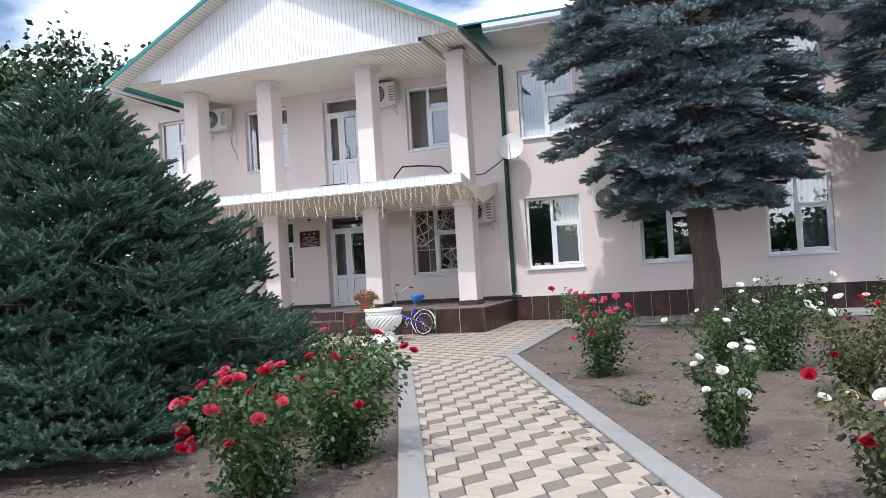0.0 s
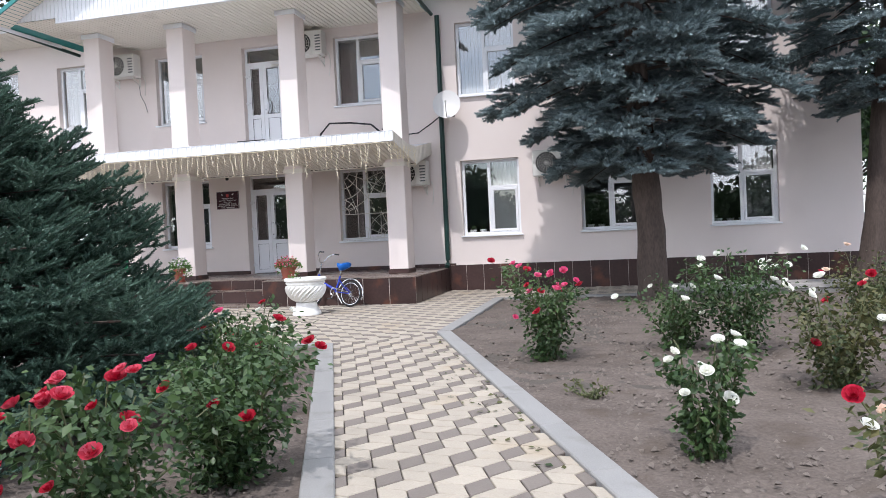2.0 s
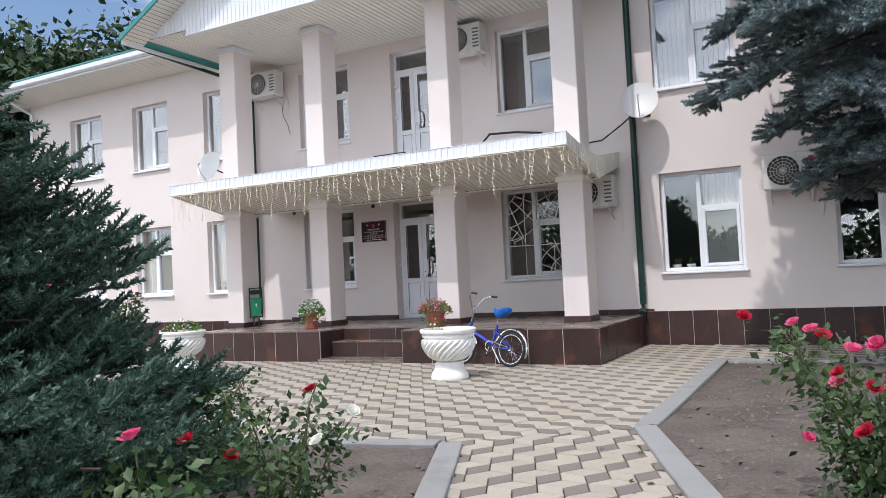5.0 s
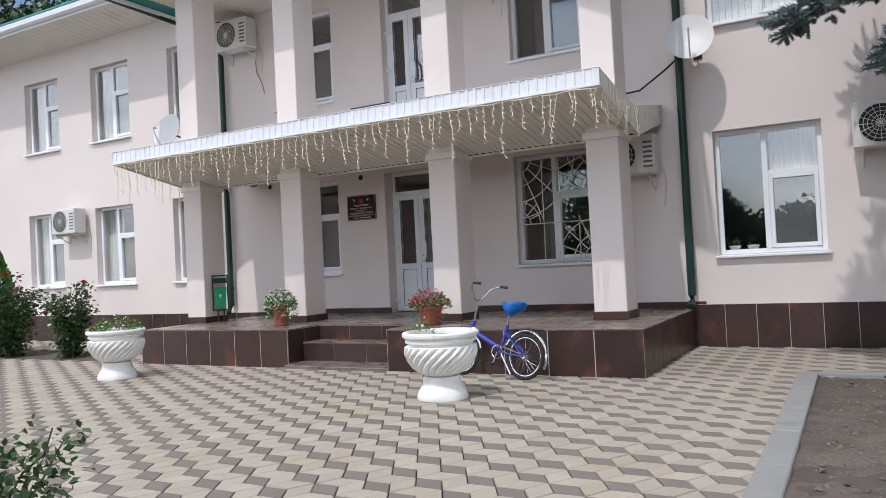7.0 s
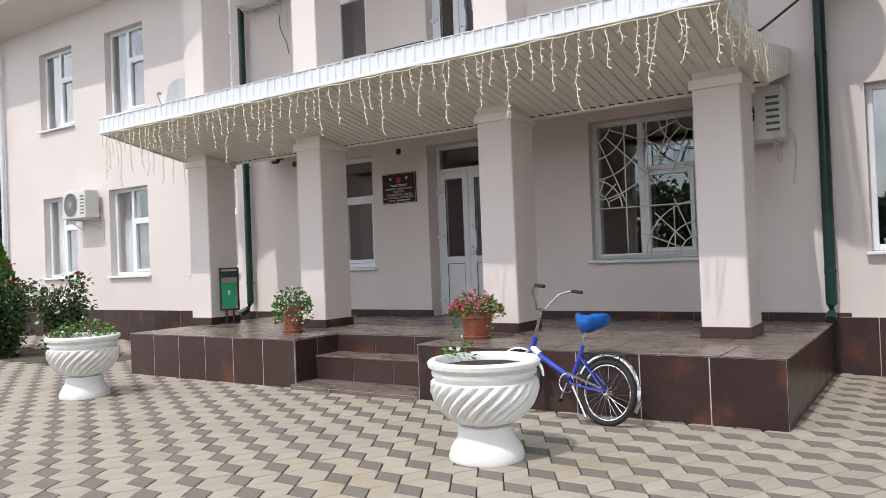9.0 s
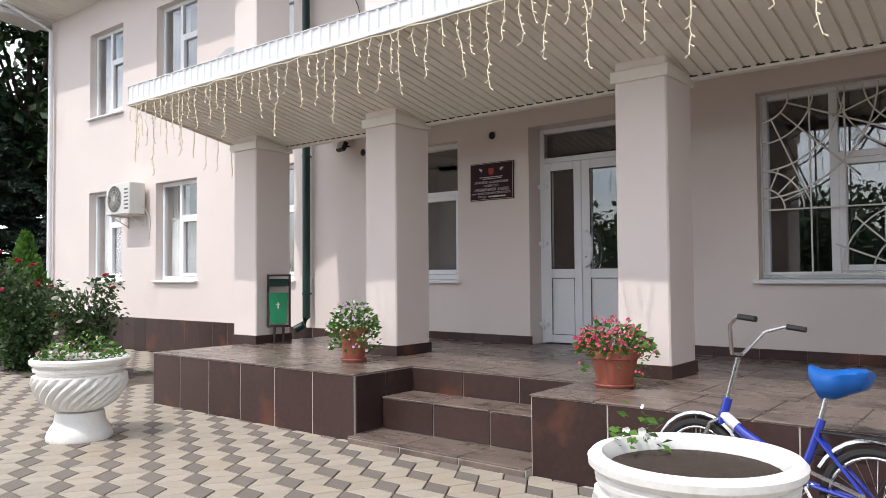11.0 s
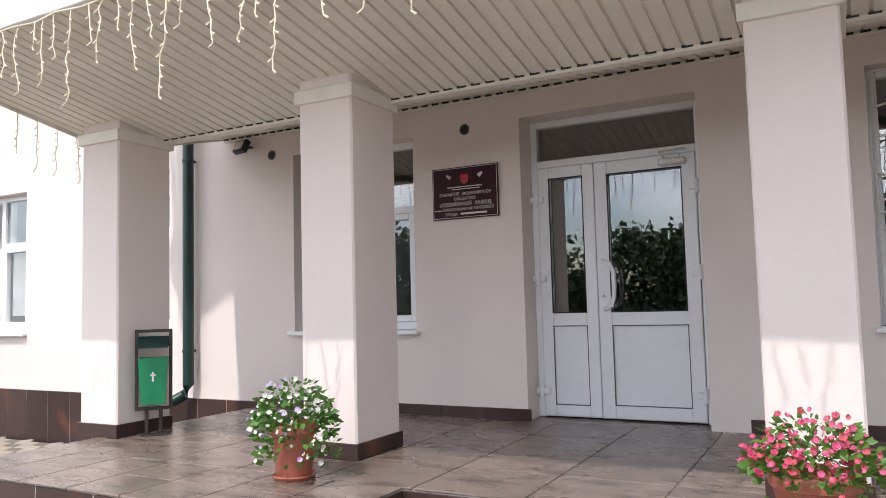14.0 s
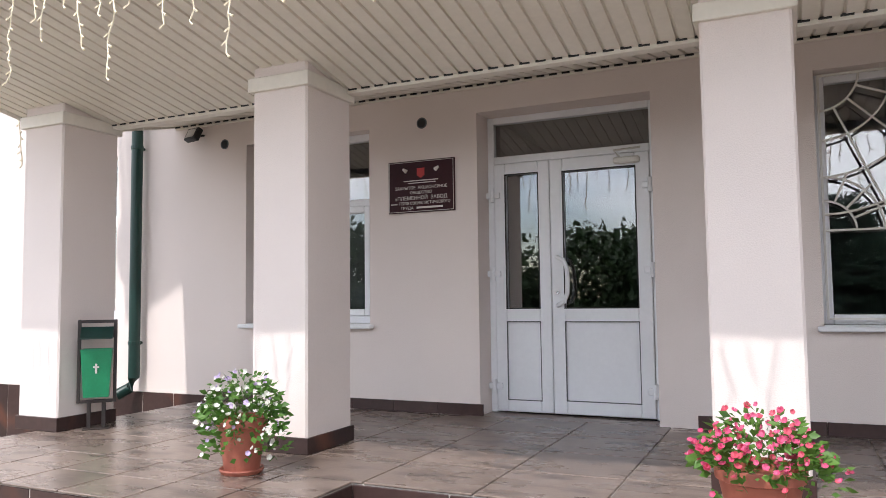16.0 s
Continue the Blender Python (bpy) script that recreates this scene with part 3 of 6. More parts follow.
    part("closer_arm", MB().tube([(cx + 0.05, yd - 0.05, z_head - 0.07), (cx + 0.02, yd - 0.12, z_head - 0.03), (cx + 0.2, yd - 0.02, z_head + 0.0)], 0.008, 6), PLASTIC_WHITE, cl)
    return d


door(1, -8.90, -7.53, 0.552, 2.97, YW + 0.24, -8.37, 2.61, "closed white plastic double entrance door with glass panes")
door(2, -8.82, -7.78, 3.62, 6.10, YW + 0.16, -8.36, 5.72, "closed white plastic balcony door with glass panes")

# ---- porch, steps, pillars ----
PX0, PX1, PY, PZ = -11.67, -3.83, 15.40, 0.55
SX0, SX1, SY = -8.72, -7.08, 16.10
porch = thing("porch", (-8, 16.8, 0), "raised porch clad in brown stone tiles", "porch", kind="structure")
core = MB()
core.box(PX0 + .004, PY + .004, 0, SX0, YW - 0.002, PZ - 0.012, 0).box(SX1, PY + .004, 0, PX1 - .004, YW - 0.002, PZ - 0.012, 0).box(SX0, SY + 0.012, 0, SX1, YW - 0.002, PZ - 0.012, 0)
part("porch_core", core, GROUT, porch)
steps = thing("steps", ((SX0 + SX1) / 2, 15.7, 0), "two low entrance steps clad in brown stone tiles", "steps", kind="structure")
part("step_core", MB().box(SX0 + .002, 15.33, 0, SX1 - .002, SY, 0.068, 0).box(SX0 + .002, 15.722, 0.068, SX1 - .002, SY, 0.328, 0), GROUT, steps)


def tile_run(parent, material, x0, x1, y0, y1, z0, z1, nu, nv, axis):
    """Cuts a slab into nu by nv tiles with open joints; axis is its thin side."""
    cache = {}
    j = 0.005
    spans = {"z": ((x0, x1), (y0, y1)), "y": ((x0, x1), (z0, z1)), "x": ((y0, y1), (z0, z1))}[axis]
    du, dv = (spans[0][1] - spans[0][0]) / nu, (spans[1][1] - spans[1][0]) / nv
    if axis == "z":
        me = mesh_of("tile", MB().box(j, j, 0, du - j, dv - j, z1 - z0, 0.003), material)
    elif axis == "y":
        me = mesh_of("tile", MB().box(j, 0, j, du - j, y1 - y0, dv - j, 0.003), material)
    else:
        me = mesh_of("tile", MB().box(0, j, j, x1 - x0, du - j, dv - j, 0.003), material)
    for a in range(nu):
        for b in range(nv):
            at = {"z": (x0 + a * du, y0 + b * dv, z0), "y": (x0 + a * du, y0, z0 + b * dv), "x": (x0, y0 + a * du, z0 + b * dv)}[axis]
            piece("tile", me, parent, pose(*at))


# ---- entrance canopy, pillars ----
PILLARS = [(-11.90, -11.48), (-9.725, -9.31), (-7.01, -6.595), (-4.72, -4.30)]
PY0, PY1 = 16.55, 17.05
for a, b in PILLARS:
    p = thing("pillar", ((a + b) / 2, (PY0 + PY1) / 2, PZ), "square pale pink stucco pillar with a brown tile foot", "pillar", "porch pillars")
    part("shaft", MB().box(a, PY0, PZ + 0.002, b, PY1, 6.36, 0.012), STUCCO, p)
    part("foot", MB().box(a - 0.014, PY0 - 0.014, PZ + 0.002, b + 0.014, PY1 + 0.014, PZ + 0.10, 0.003), TILE_DARK, p, "brown tile foot")
    part("lower_collar", MB().box(a - 0.025, PY0 - 0.025, 2.80, b + 0.025, PY1 + 0.02, 2.89, 0.004), SOFFIT, p, "cream metal trim")
    part("upper_collar", MB().box(a - 0.03, PY0 - 0.03, 6.22, b + 0.03, PY1 + 0.03, 6.32, 0.004), SIDING, p, "white metal trim")

CX0, CX1, CYF = -12.10, -4.14, 15.34
canopy = thing("canopy", (-8.1, 16.8, 2.9), "entrance canopy with white ribbed fascia and cream slatted soffit", "canopy", kind="structure")


def slatted(y_a, z_a, y_b, z_b, x0, x1, pitch, material, name, parent, depth=0.016):
    """Soffit of narrow siding boards running from a to b, each with a raised face and a groove."""
    n = int(round((x1 - x0) / pitch))
    w = (x1 - x0) / n
    mb = MB()
    for k in range(n):
        a, b = x0 + k * w, x0 + (k + 1) * w
        g = 0.018
        prof = [(a, depth), (a + g * 0.4, depth), (a + g, 0), (b - g * 0.2, 0), (b, depth)]
        vs = [(px, y, z + dz) for y, z in ((y_a, z_a), (y_b, z_b)) for px, dz in prof]
        mb.add(vs, [(i, i + 1, i + 6, i + 5) for i in range(4)])
    return part(name, mb, material, parent)


slatted(CYF + 0.02, 3.19, 16.98, 2.87, CX0 + 0.01, CX1 - 0.01, 0.10, SOFFIT, "soffit_front", canopy)
slatted(17.04, 2.93, YW - 0.005, 3.20, CX0 + 0.01, CX1 - 0.01, 0.10, SOFFIT, "soffit_rear", canopy)
part("soffit_trim", MB().box(CX0 + .01, 16.97, 2.845, CX1 - .01, 17.05, 2.875, 0.004), SOFFIT, canopy)
part("soffit_trim", MB().box(CX0 + .01, YW - 0.045, 3.165, CX1 - .01, YW - 0.003, 3.19, 0.004), SOFFIT, canopy)
# solid black dashes along the trims, drawn for the shadow at the board ends
for gy, gz in ((16.966, 2.868), (17.054, 2.925), (YW - 0.05, 3.178)):
    gaps = MB()
    for k in range(79):
        gx = CX0 + 0.03 + k * 0.10
        gaps.box(gx, gy - 0.004, gz - 0.004, gx + 0.062, gy + 0.004, gz + 0.010, 0)
    part("board_gap_shade", gaps, BLACK, canopy, "black dashes for the shade in the gaps at the board ends")["kind"] = "stuff"
part("canopy_roof", MB().extrude([(CYF + 0.03, 3.335), (16.9, 3.20), (YW - 0.003, 3.44), (YW - 0.003, 3.42), (16.9, 3.18), (CYF + 0.03, 3.315)], CX0 + 0.02, CX1 - 0.02, "x"), SIDING, canopy)


def ribbed(x0, x1, y, z0, z1, pitch, parent, name, material):
    """Fascia of profiled sheet with upright ribs."""
    n = int((x1 - x0) / pitch)
    pts = []
    for k in range(n):
        a = x0 + k * pitch
        pts += [(a, 0), (a + pitch * 0.62, 0), (a + pitch * 0.72, -0.012), (a + pitch * 0.92, -0.012)]
    pts.append((x1, 0))
    vs = [(px, y + d, z) for px, d in pts for z in (z0, z1)]
    return part(name, MB().add(vs, [(2 * k, 2 * k + 2, 2 * k + 3, 2 * k + 1) for k in range(len(pts) - 1)]), material, parent)


ribbed(CX0, CX1, CYF, 3.215, 3.375, 0.11, canopy, "fascia", SIDING)
part("fascia_trim", MB().box(CX0, CYF - 0.016, 3.18, CX1, CYF + 0.022, 3.214, 0.004), SIDING, canopy)
part("fascia_trim", MB().box(CX0, CYF - 0.014, 3.376, CX1, CYF + 0.06, 3.386, 0.003), SIDING, canopy)
for sx in (CX0, CX1):
    prof = [(CYF, 3.18), (16.95, 2.85), (YW - .003, 3.19), (YW - .003, 3.45), (16.9, 3.215), (16.3, 3.23), (CYF, 3.385)]
    side = part("side_sheet", MB().extrude(prof, sx - 0.006, sx + 0.006, "x"), SOFFIT, canopy, "cream ribbed side sheet")
    rib = mesh_of("rib", MB().box(-0.012, -0.012, -0.001, 0.012, 0.012, 1.0, 0.003), SOFFIT)
    for k in range(26):
        y = CYF + 0.08 + k * 0.112
        zb = 3.18 - (y - CYF) / (16.95 - CYF) * 0.33 if y < 16.95 else 2.85 + (y - 16.95) / 1.35 * 0.34
        zt = 3.385 - (y - CYF) / 0.96 * 0.155 if y < 16.3 else (3.23 if y < 16.9 else 3.215 + (y - 16.9) / 1.4 * 0.235)
        r = piece("rib", rib, side, pose(sx, y, zb + 0.004) @ Matrix.Diagonal((1, 1, zt - zb - 0.008, 1)))

# ---- gable over the upper porch, eaves and roofs ----
GX0, GX1, GY, GZ, SLOPE = -13.05, -3.95, 15.06, 6.36, 0.53
GXM = (GX0 + GX1) / 2
GAP = GZ + (GXM - GX0) * SLOPE
gable = thing("gable", (GXM, 16.5, 6.3), "white sided gable over the upper porch with teal verge", "gable", kind="structure")
TY = 15.58
TX0, TX1, TZ = -11.80, -4.95, 6.36


def gable_under(x):
    return GZ + min(x - GX0, GX1 - x) * SLOPE - 0.03


mb = MB()
pitch = 0.10
n = int((GX1 - GX0 - 0.5) / pitch)
for k in range(n):
    a = GX0 + 0.25 + k * pitch
    b = a + pitch
    mb = MB()
    for p, q, dp, dq in ((a, a + 0.018, 0.014, 0.0), (a + 0.018, b - 0.006, 0.0, 0.0), (b - 0.006, b, 0.0, 0.014)):
        z = TZ if TX0 < (a + b) / 2 < TX1 else TZ + 0.09
        if gable_under(p) > z and gable_under(q) > z:
            mb.add([(p, TY + dp, z), (q, TY + dq, z), (q, TY + dq, gable_under(q)), (p, TY + dp, gable_under(p))], [(0, 1, 2, 3)])
    if mb.v:
        part("siding_board", mb, SIDING, gable)
part("tympanum_back", MB().extrude([(GX0 + 0.3, TZ + 0.1), (GX1 - 0.3, TZ + 0.1), (GXM, GAP - 0.08)], TY + 0.03, TY + 0.05, "y"), SIDING, gable)
part("beam_trim", MB().box(TX0, TY - 0.012, TZ - 0.03, TX1, TY + 0.12, TZ - 0.002), SIDING, gable)
slatted(TY + 0.02, TZ - 0.032, YW - 0.005, TZ - 0.032, TX0, TX1, 0.11, SOFFIT, "porch_soffit", gable)
for xa, xb in ((GX0 + 0.06, TX0 - 0.005), (TX1 + 0.005, GX1 - 0.06)):
    slatted(TY + 0.02, TZ + 0.085, YW - 0.005, TZ + 0.085, xa, xb, 0.11, SOFFIT, "side_soffit", gable)
for xa in (TX0, TX1):
    part("soffit_step", MB().box(xa - 0.004, TY + 0.05, TZ - 0.032, xa + 0.004, YW - 0.005, TZ + 0.085, 0), SOFFIT, gable)
for xa, xb in ((GX0, GXM), (GX1, GXM)):
    s = 1 if xb > xa else -1
    m2 = MB()
    n = 52
    for k in range(n):
        u0, u1 = xa + (xb - xa) * k / n, xa + (xb - xa) * (k + 1) / n
        z0, z1 = gable_under(u0), gable_under(u1)
        um, zm = u0 + (u1 - u0) * 0.12, z0 + (z1 - z0) * 0.12
        m2.add([(u0, GY + .02, z0 + .01), (um, GY + .02, zm), (u1, GY + .02, z1), (u0, TY + .02, z0 + .01), (um, TY + .02, zm), (u1, TY + .02, z1)], [(0, 1, 4, 3), (1, 2, 5, 4)])
    part("rake_soffit", m2, SOFFIT, gable)
    za, zb = GZ, GAP
    part("verge", MB().extrude([(xa, za - 0.03), (xb, zb - 0.03), (xb, zb + 0.07), (xa, za + 0.07)], GY - 0.012, GY + 0.02, "y"), TEAL, gable, "teal metal verge")
    part("gable_roof", MB().extrude([(xa, za), (xb, zb), (xb, zb + 0.04), (xa, za + 0.04)], GY + 0.021, 22.0, "y"), TEAL, gable, "teal metal roof sheet")
    part("side_fascia", MB().box(xa - s * 0.0, GY + 0.03, za - 0.08, xa + s * 0.03, 17.2, za - 0.002), SIDING, gable)
    gx = xa - s * 0.055
    pts = [(gx, GY + 0.0, za - 0.02), (gx, 17.9, za - 0.10)]
    part("side_gutter", MB().tube(pts, 0.04, 10), GREEN_METAL, gable, "dark green gutter", smooth=True)

EY, EZ = 17.25, 6.88
for nm, a, b in (("eave_west", X_L - 0.9, GX0 + 0.02), ("eave_east", GX1 - 0.02, X_R + 0.9)):
    ev = thing(nm, ((a + b) / 2, EY, EZ), "white boxed eave with a long white gutter", "eave", kind="structure")
    slatted(EY + 0.03, EZ - 0.02, YW - 0.004, Z_TOP - 0.02, a, b, 0.20, SOFFIT, "eave_soffit", ev, 0.006)
    part("fascia", MB().box(a, EY, EZ - 0.03, b, EY + 0.03, EZ + 0.17), SIDING, ev)
    part("gutter", MB().extrude([(EY - 0.11, EZ + 0.16), (EY - 0.10, EZ + 0.06), (EY - 0.05, EZ + 0.02), (EY - 0.004, EZ + 0.02), (EY - 0.004, EZ + 0.16)], a, b, "x"), SIDING, ev, "white gutter")
for nm, xe in (("wall_eave_west", GX0 + 0.03), ("wall_eave_east", GX1 - 0.03)):
    tagged(part(nm, MB().extrude([(EY + 0.031, EZ - 0.02), (YW, Z_TOP - 0.02), (YW, EZ + 0.50), (EY + 0.031, EZ + 0.19)], xe - 0.006, xe + 0.006, "x"), SIDING), "white metal end board closing the eave", "eave end", kind="structure")
tagged(part("wall_attic", MB().box(X_L + 0.02, YW + 0.01, Z_TOP + 0.002, X_R - 0.02, YW + 0.16, 7.36, 0), STUCCO), "pale stucco attic wall under the roof", "wall", kind="structure")
roof = thing("roof", (-8, 23, 7), "teal metal hip roof above the eaves", "roof", kind="structure")
part("roof_front", MB().extrude([(EY - 0.1, EZ + 0.18), (23.2, EZ + 2.0), (23.2, EZ + 2.05), (EY - 0.1, EZ + 0.22)], X_L - 0.9, X_R + 0.9, "x"), TEAL, roof)
part("roof_back", MB().extrude([(29.3, EZ + 0.18), (23.2, EZ + 2.0), (23.2, EZ + 2.05), (29.3, EZ + 0.22)], X_L - 0.9, X_R + 0.9, "x"), TEAL, roof)
for xe in (X_L - .03, X_R + .03):
    part("roof_end", MB().extrude([(EY + 0.05, EZ - 0.15), (29.2, EZ - 0.15), (29.2, EZ + 0.2), (23.2, EZ + 1.98), (EY + 0.05, EZ + 0.2)], xe - 0.02, xe + 0.02, "x"), SIDING, roof)
    part("end_soffit", MB().box(xe - 0.02 if xe > 0 else xe - 0.87, EY + 0.04, EZ - 0.06, xe + 0.87 if xe > 0 else xe + 0.02, 29.2, EZ - 0.03), SOFFIT, roof)


# ---- downpipes, antennas, air conditioners ----
def downpipe(x, z_top, z_mid, z_low, kick):
    p = thing("downpipe", (x, YW - 0.09, z_low), "dark green metal downpipe fixed to the wall", "downpipe", "downpipes")
    part("pipe", MB().tube([(x, YW - 0.10, z_top), (x, YW - 0.10, z_low + 0.18), (x + kick * 0.03, YW - 0.13, z_low + 0.08), (x + kick * 0.10, YW - 0.22, z_low + 0.02)], 0.055, 12), GREEN_METAL, p, smooth=True)
    for z in (z_low + 0.5, z_mid, z_top - 0.6):
        part("bracket", MB().lathe([(0.060, 0), (0.062, 0.005), (0.062, 0.03), (0.060, 0.035)], 12, (x, YW - 0.10, z)).box(x - 0.01, YW - 0.05, z + 0.005, x + 0.01, YW - 0.002, z + 0.03), GREEN_METAL, p)


downpipe(-3.84, 6.30, 3.3, 0.56, 0)
downpipe(-12.52, 6.30, 3.0, 0.56, -1)
pale = thing("downpipe", (X_L + 0.15, YW - 0.09, 0.5), "pale downpipe at the building corner", "downpipe", "downpipes")
part("pipe", MB().tube([(X_L + 0.15, YW - 0.09, 0.35), (X_L + 0.15, YW - 0.09, 6.5), (X_L + 0.15, EY - 0.05, 6.9)], 0.05, 10), SIDING, pale, smooth=True)


def satellite_dish(at, r, aim, wall_y, label):
    d = thing("satellite_dish", at, label, "satellite dish", "satellite dishes")
    n, rings = 28, 6
    vs, fs = [], []
    for side in (0.0, -0.008):
        for i in range(rings + 1):
            q = r * i / rings
            for k in range(n):
                a = 2 * math.pi * k / n
                vs.append((q * math.cos(a) * 0.92, -(0.16 * r * (q / r) ** 2) - side, q * math.sin(a)))
    for s in (0, 1):
        o = s * (rings + 1) * n
        for i in range(rings):
            for k in range(n):
                fs.append((o + i * n + k, o + i * n + (k + 1) % n, o + (i + 1) * n + (k + 1) % n, o + (i + 1) * n + k))
    o = (rings + 1) * n
    fs += [(rings * n + k, rings * n + (k + 1) % n, o + rings * n + (k + 1) % n, o + rings * n + k) for k in range(n)]
    m = pose(*at) @ pose(0, 0, 0, aim[0], 0, aim[1])
    part("reflector", MB().add(vs, fs).turn(m), DISH, d, "pale round reflector", smooth=True)
    part("feed_arm", MB().tube([(0, -0.02, -r * 0.95), (0, -r * 0.6, -r * 0.75), (0, -r * 1.05, -r * 0.25)], 0.010, 6).turn(m), DISH, d)
    part("receiver", MB().tube([(0, -r * 1.02, -r * 0.25), (0, -r * 0.86, -r * 0.17)], [0.028, 0.02], 8).turn(m), PLASTIC_WHITE, d)
    foot = Vector((at[0] + 0.02, wall_y, at[2] - 0.12))
    part("bracket", MB().tube([m @ Vector((0, 0.03, 0)), Vector((at[0], (at[1] + wall_y) / 2, at[2] - 0.14)), foot], 0.016, 8).box(foot.x - 0.06, wall_y - 0.015, foot.z - 0.08, foot.x + 0.06, wall_y - 0.001, foot.z + 0.08), DARK_METAL, d)


satellite_dish((-3.62, 17.86, 4.20), 0.34, (-18, 8), YW, "pale satellite dish on the wall beside the downpipe")
satellite_dish((-12.75, 17.05, 4.02), 0.34, (-18, 2), YW, "pale satellite dish near the canopy end")


def air_conditioner(x0, z0, w=0.80, h=0.56, dep=0.30, gap=0.08, red=False):
    a = thing("air_conditioner", (x0, YW, z0), "cream outdoor air conditioner unit on wall brackets", "air conditioner", "air conditioners")
    y0, y1 = YW - gap - dep, YW - gap
    part("body", MB().box(x0, y0, z0, x0 + w, y1, z0 + h, 0.014), PLASTIC_WHITE, a)
    cx, cz, r = x0 + w * 0.38, z0 + h * 0.5, h * 0.42
    part("fan_recess", MB().lathe([(r, 0), (r, 0.004)], 28).turn(pose(cx, y0 - 0.001, cz, 90, 0, 0)), BLACK, a)
    g = MB()
    for k in range(1, 6):
        rr = r * k / 5.0
        g.tube([(cx + rr * math.cos(t * math.pi / 12), y0 - 0.012, cz + rr * math.sin(t * math.pi / 12)) for t in range(25)], 0.004, 4, False)
    for k in range(8):
        t = k * math.pi / 8
        g.tube([(cx - r * math.cos(t), y0 - 0.014, cz - r * math.sin(t)), (cx + r * math.cos(t), y0 - 0.014, cz + r * math.sin(t))], 0.004, 4)
    part("fan_guard", g, PLASTIC_WHITE, a)
    for k in range(6):
        part("louvre", MB().box(x0 + w * 0.80, y0 - 0.004, z0 + h * (0.15 + 0.12 * k), x0 + w * 0.96, y0 - 0.0005, z0 + h * (0.20 + 0.12 * k), 0), NET, a)
    if red:
        part("red_mark", MB().box(x0 + w * 0.84, y0 - 0.007, z0 + h * 0.25, x0 + w * 0.93, y0 - 0.0045, z0 + h * 0.85, 0), RED, a, "plain red upright mark")
    for bx in (x0 + 0.1, x0 + w - 0.1):
        part("wall_bracket", MB().box(bx - 0.015, y0 + 0.02, z0 - 0.03, bx + 0.015, YW - 0.001, z0 - 0.001).box(bx - 0.015, YW - 0.02, z0 - 0.22, bx + 0.015, YW - 0.001, z0 - 0.03).tube([(bx, y0 + 0.06, z0 - 0.03), (bx, YW - 0.015, z0 - 0.2)], 0.01, 5), PLASTIC_WHITE, a)
    part("cable", MB().tube([(x0 + w, y1 - 0.05, z0 + 0.15), (x0 + w + 0.05, y1, z0 + 0.05), (x0 + w + 0.06, YW - 0.015, z0 - 0.1), (x0 + w + 0.02, YW - 0.012, z0 - 0.45)], 0.010, 6), PLASTIC_WHITE, a)


for ax, az, red in ((-12.38, 5.62, False), (-7.36, 5.66, False), (-1.78, 2.50, True), (3.55, 5.50, False), (-4.98, 2.46, False), (-17.65, 2.44, False)):
    air_conditioner(ax, az, red=red)

# ---- ground, beds, kerbs ----
tagged(part("ground", MB().add([(-900, -900, -0.06), (900, -900, -0.06), (900, 900, -0.06), (-900, 900, -0.06)], [(0, 1, 2, 3)]), ASPHALT), "grey worn asphalt yard and open ground", "ground", kind="structure")
K = 0.408                                     # the path leans to the left by this much for each metre ahead


def left_in(y):
    return 0.70 - K * y


def right_in(y):
    return 2.22 - K * y


def bed_edge(x):
    return 10.35 + 0.20 * (x + 3.6)


def soil_bed(name, inside, x0, x1, y0, y1, step, label):
    """Uneven soil, cut to its outline."""
    nx, ny = int((x1 - x0) / step), int((y1 - y0) / step)
    keep, vs, fs = {}, [], []
    for i in range(nx + 1):
        for j in range(ny + 1):
            x, y = x0 + i * step, y0 + j * step
            if inside(x, y):
                keep[i, j] = len(vs)
                z = 0.012 + 0.030 * noise.noise(Vector((x * 1.1, y * 1.1, 0))) + 0.026 * noise.noise(Vector((x * 5, y * 5, 3))) + 0.018 * noise.noise(Vector((x * 17, y * 17, 5)))
                vs.append((x, y, z))
    for (i, j), a in keep.items():
        q = (a, keep.get((i + 1, j)), keep.get((i + 1, j + 1)), keep.get((i, j + 1)))
        if None not in q:
            fs.append(q)
    ob = part(name, MB().add(vs, fs), SOIL, smooth=True)
    tagged(ob, label, "soil", kind="structure")


soil_bed("flower_bed_right", lambda x, y: x > right_in(y) + 0.1 and (y < 11.2 or x > -2.3), -2.4, 9.0, 2.0, 15.98, 0.06, "dry raked grey-brown soil of the rose bed")
soil_bed("flower_bed_left", lambda x, y: x < left_in(y) - 0.1 and y < bed_edge(x) - 0.05, -12.0, 0.2, 1.2, 10.5, 0.06, "dry grey-brown soil under spruce and roses")
soil_bed("flower_bed_far", lambda x, y: True, -19.0, -13.0, 15.5, 16.7, 0.08, "narrow soil bed before the far wing")
tv = np.array([[1, 0, 0], [-0.6, 0.8, 0], [-0.6, -0.8, 0], [0, 0.1, 0.8]]) * 0.5
tf = np.array([[0, 1, 3], [1, 2, 3], [2, 0, 3]])
pts = []
while len(pts) < 15000:
    x, y = rng.uniform(-3.6, 6), rng.uniform(2.4, 15.8)
    if (x > right_in(y) + 0.25 and (y < 11 or x > -2.1)) or (x < left_in(y) - 0.22 and y < bed_edge(x) - 0.2):
        pts.append((x, y, 0.012))
pts = np.array(pts)
d = rng.normal(size=(len(pts), 3)) * np.array([1, 1, 0.25])
v, f = scatter(tv, tf, frames_along(d, rng.uniform(0, 0.6, len(pts)), rng.uniform(0.012, 1.0, len(pts)) ** 2.5 * 0.055 + 0.014), pts)
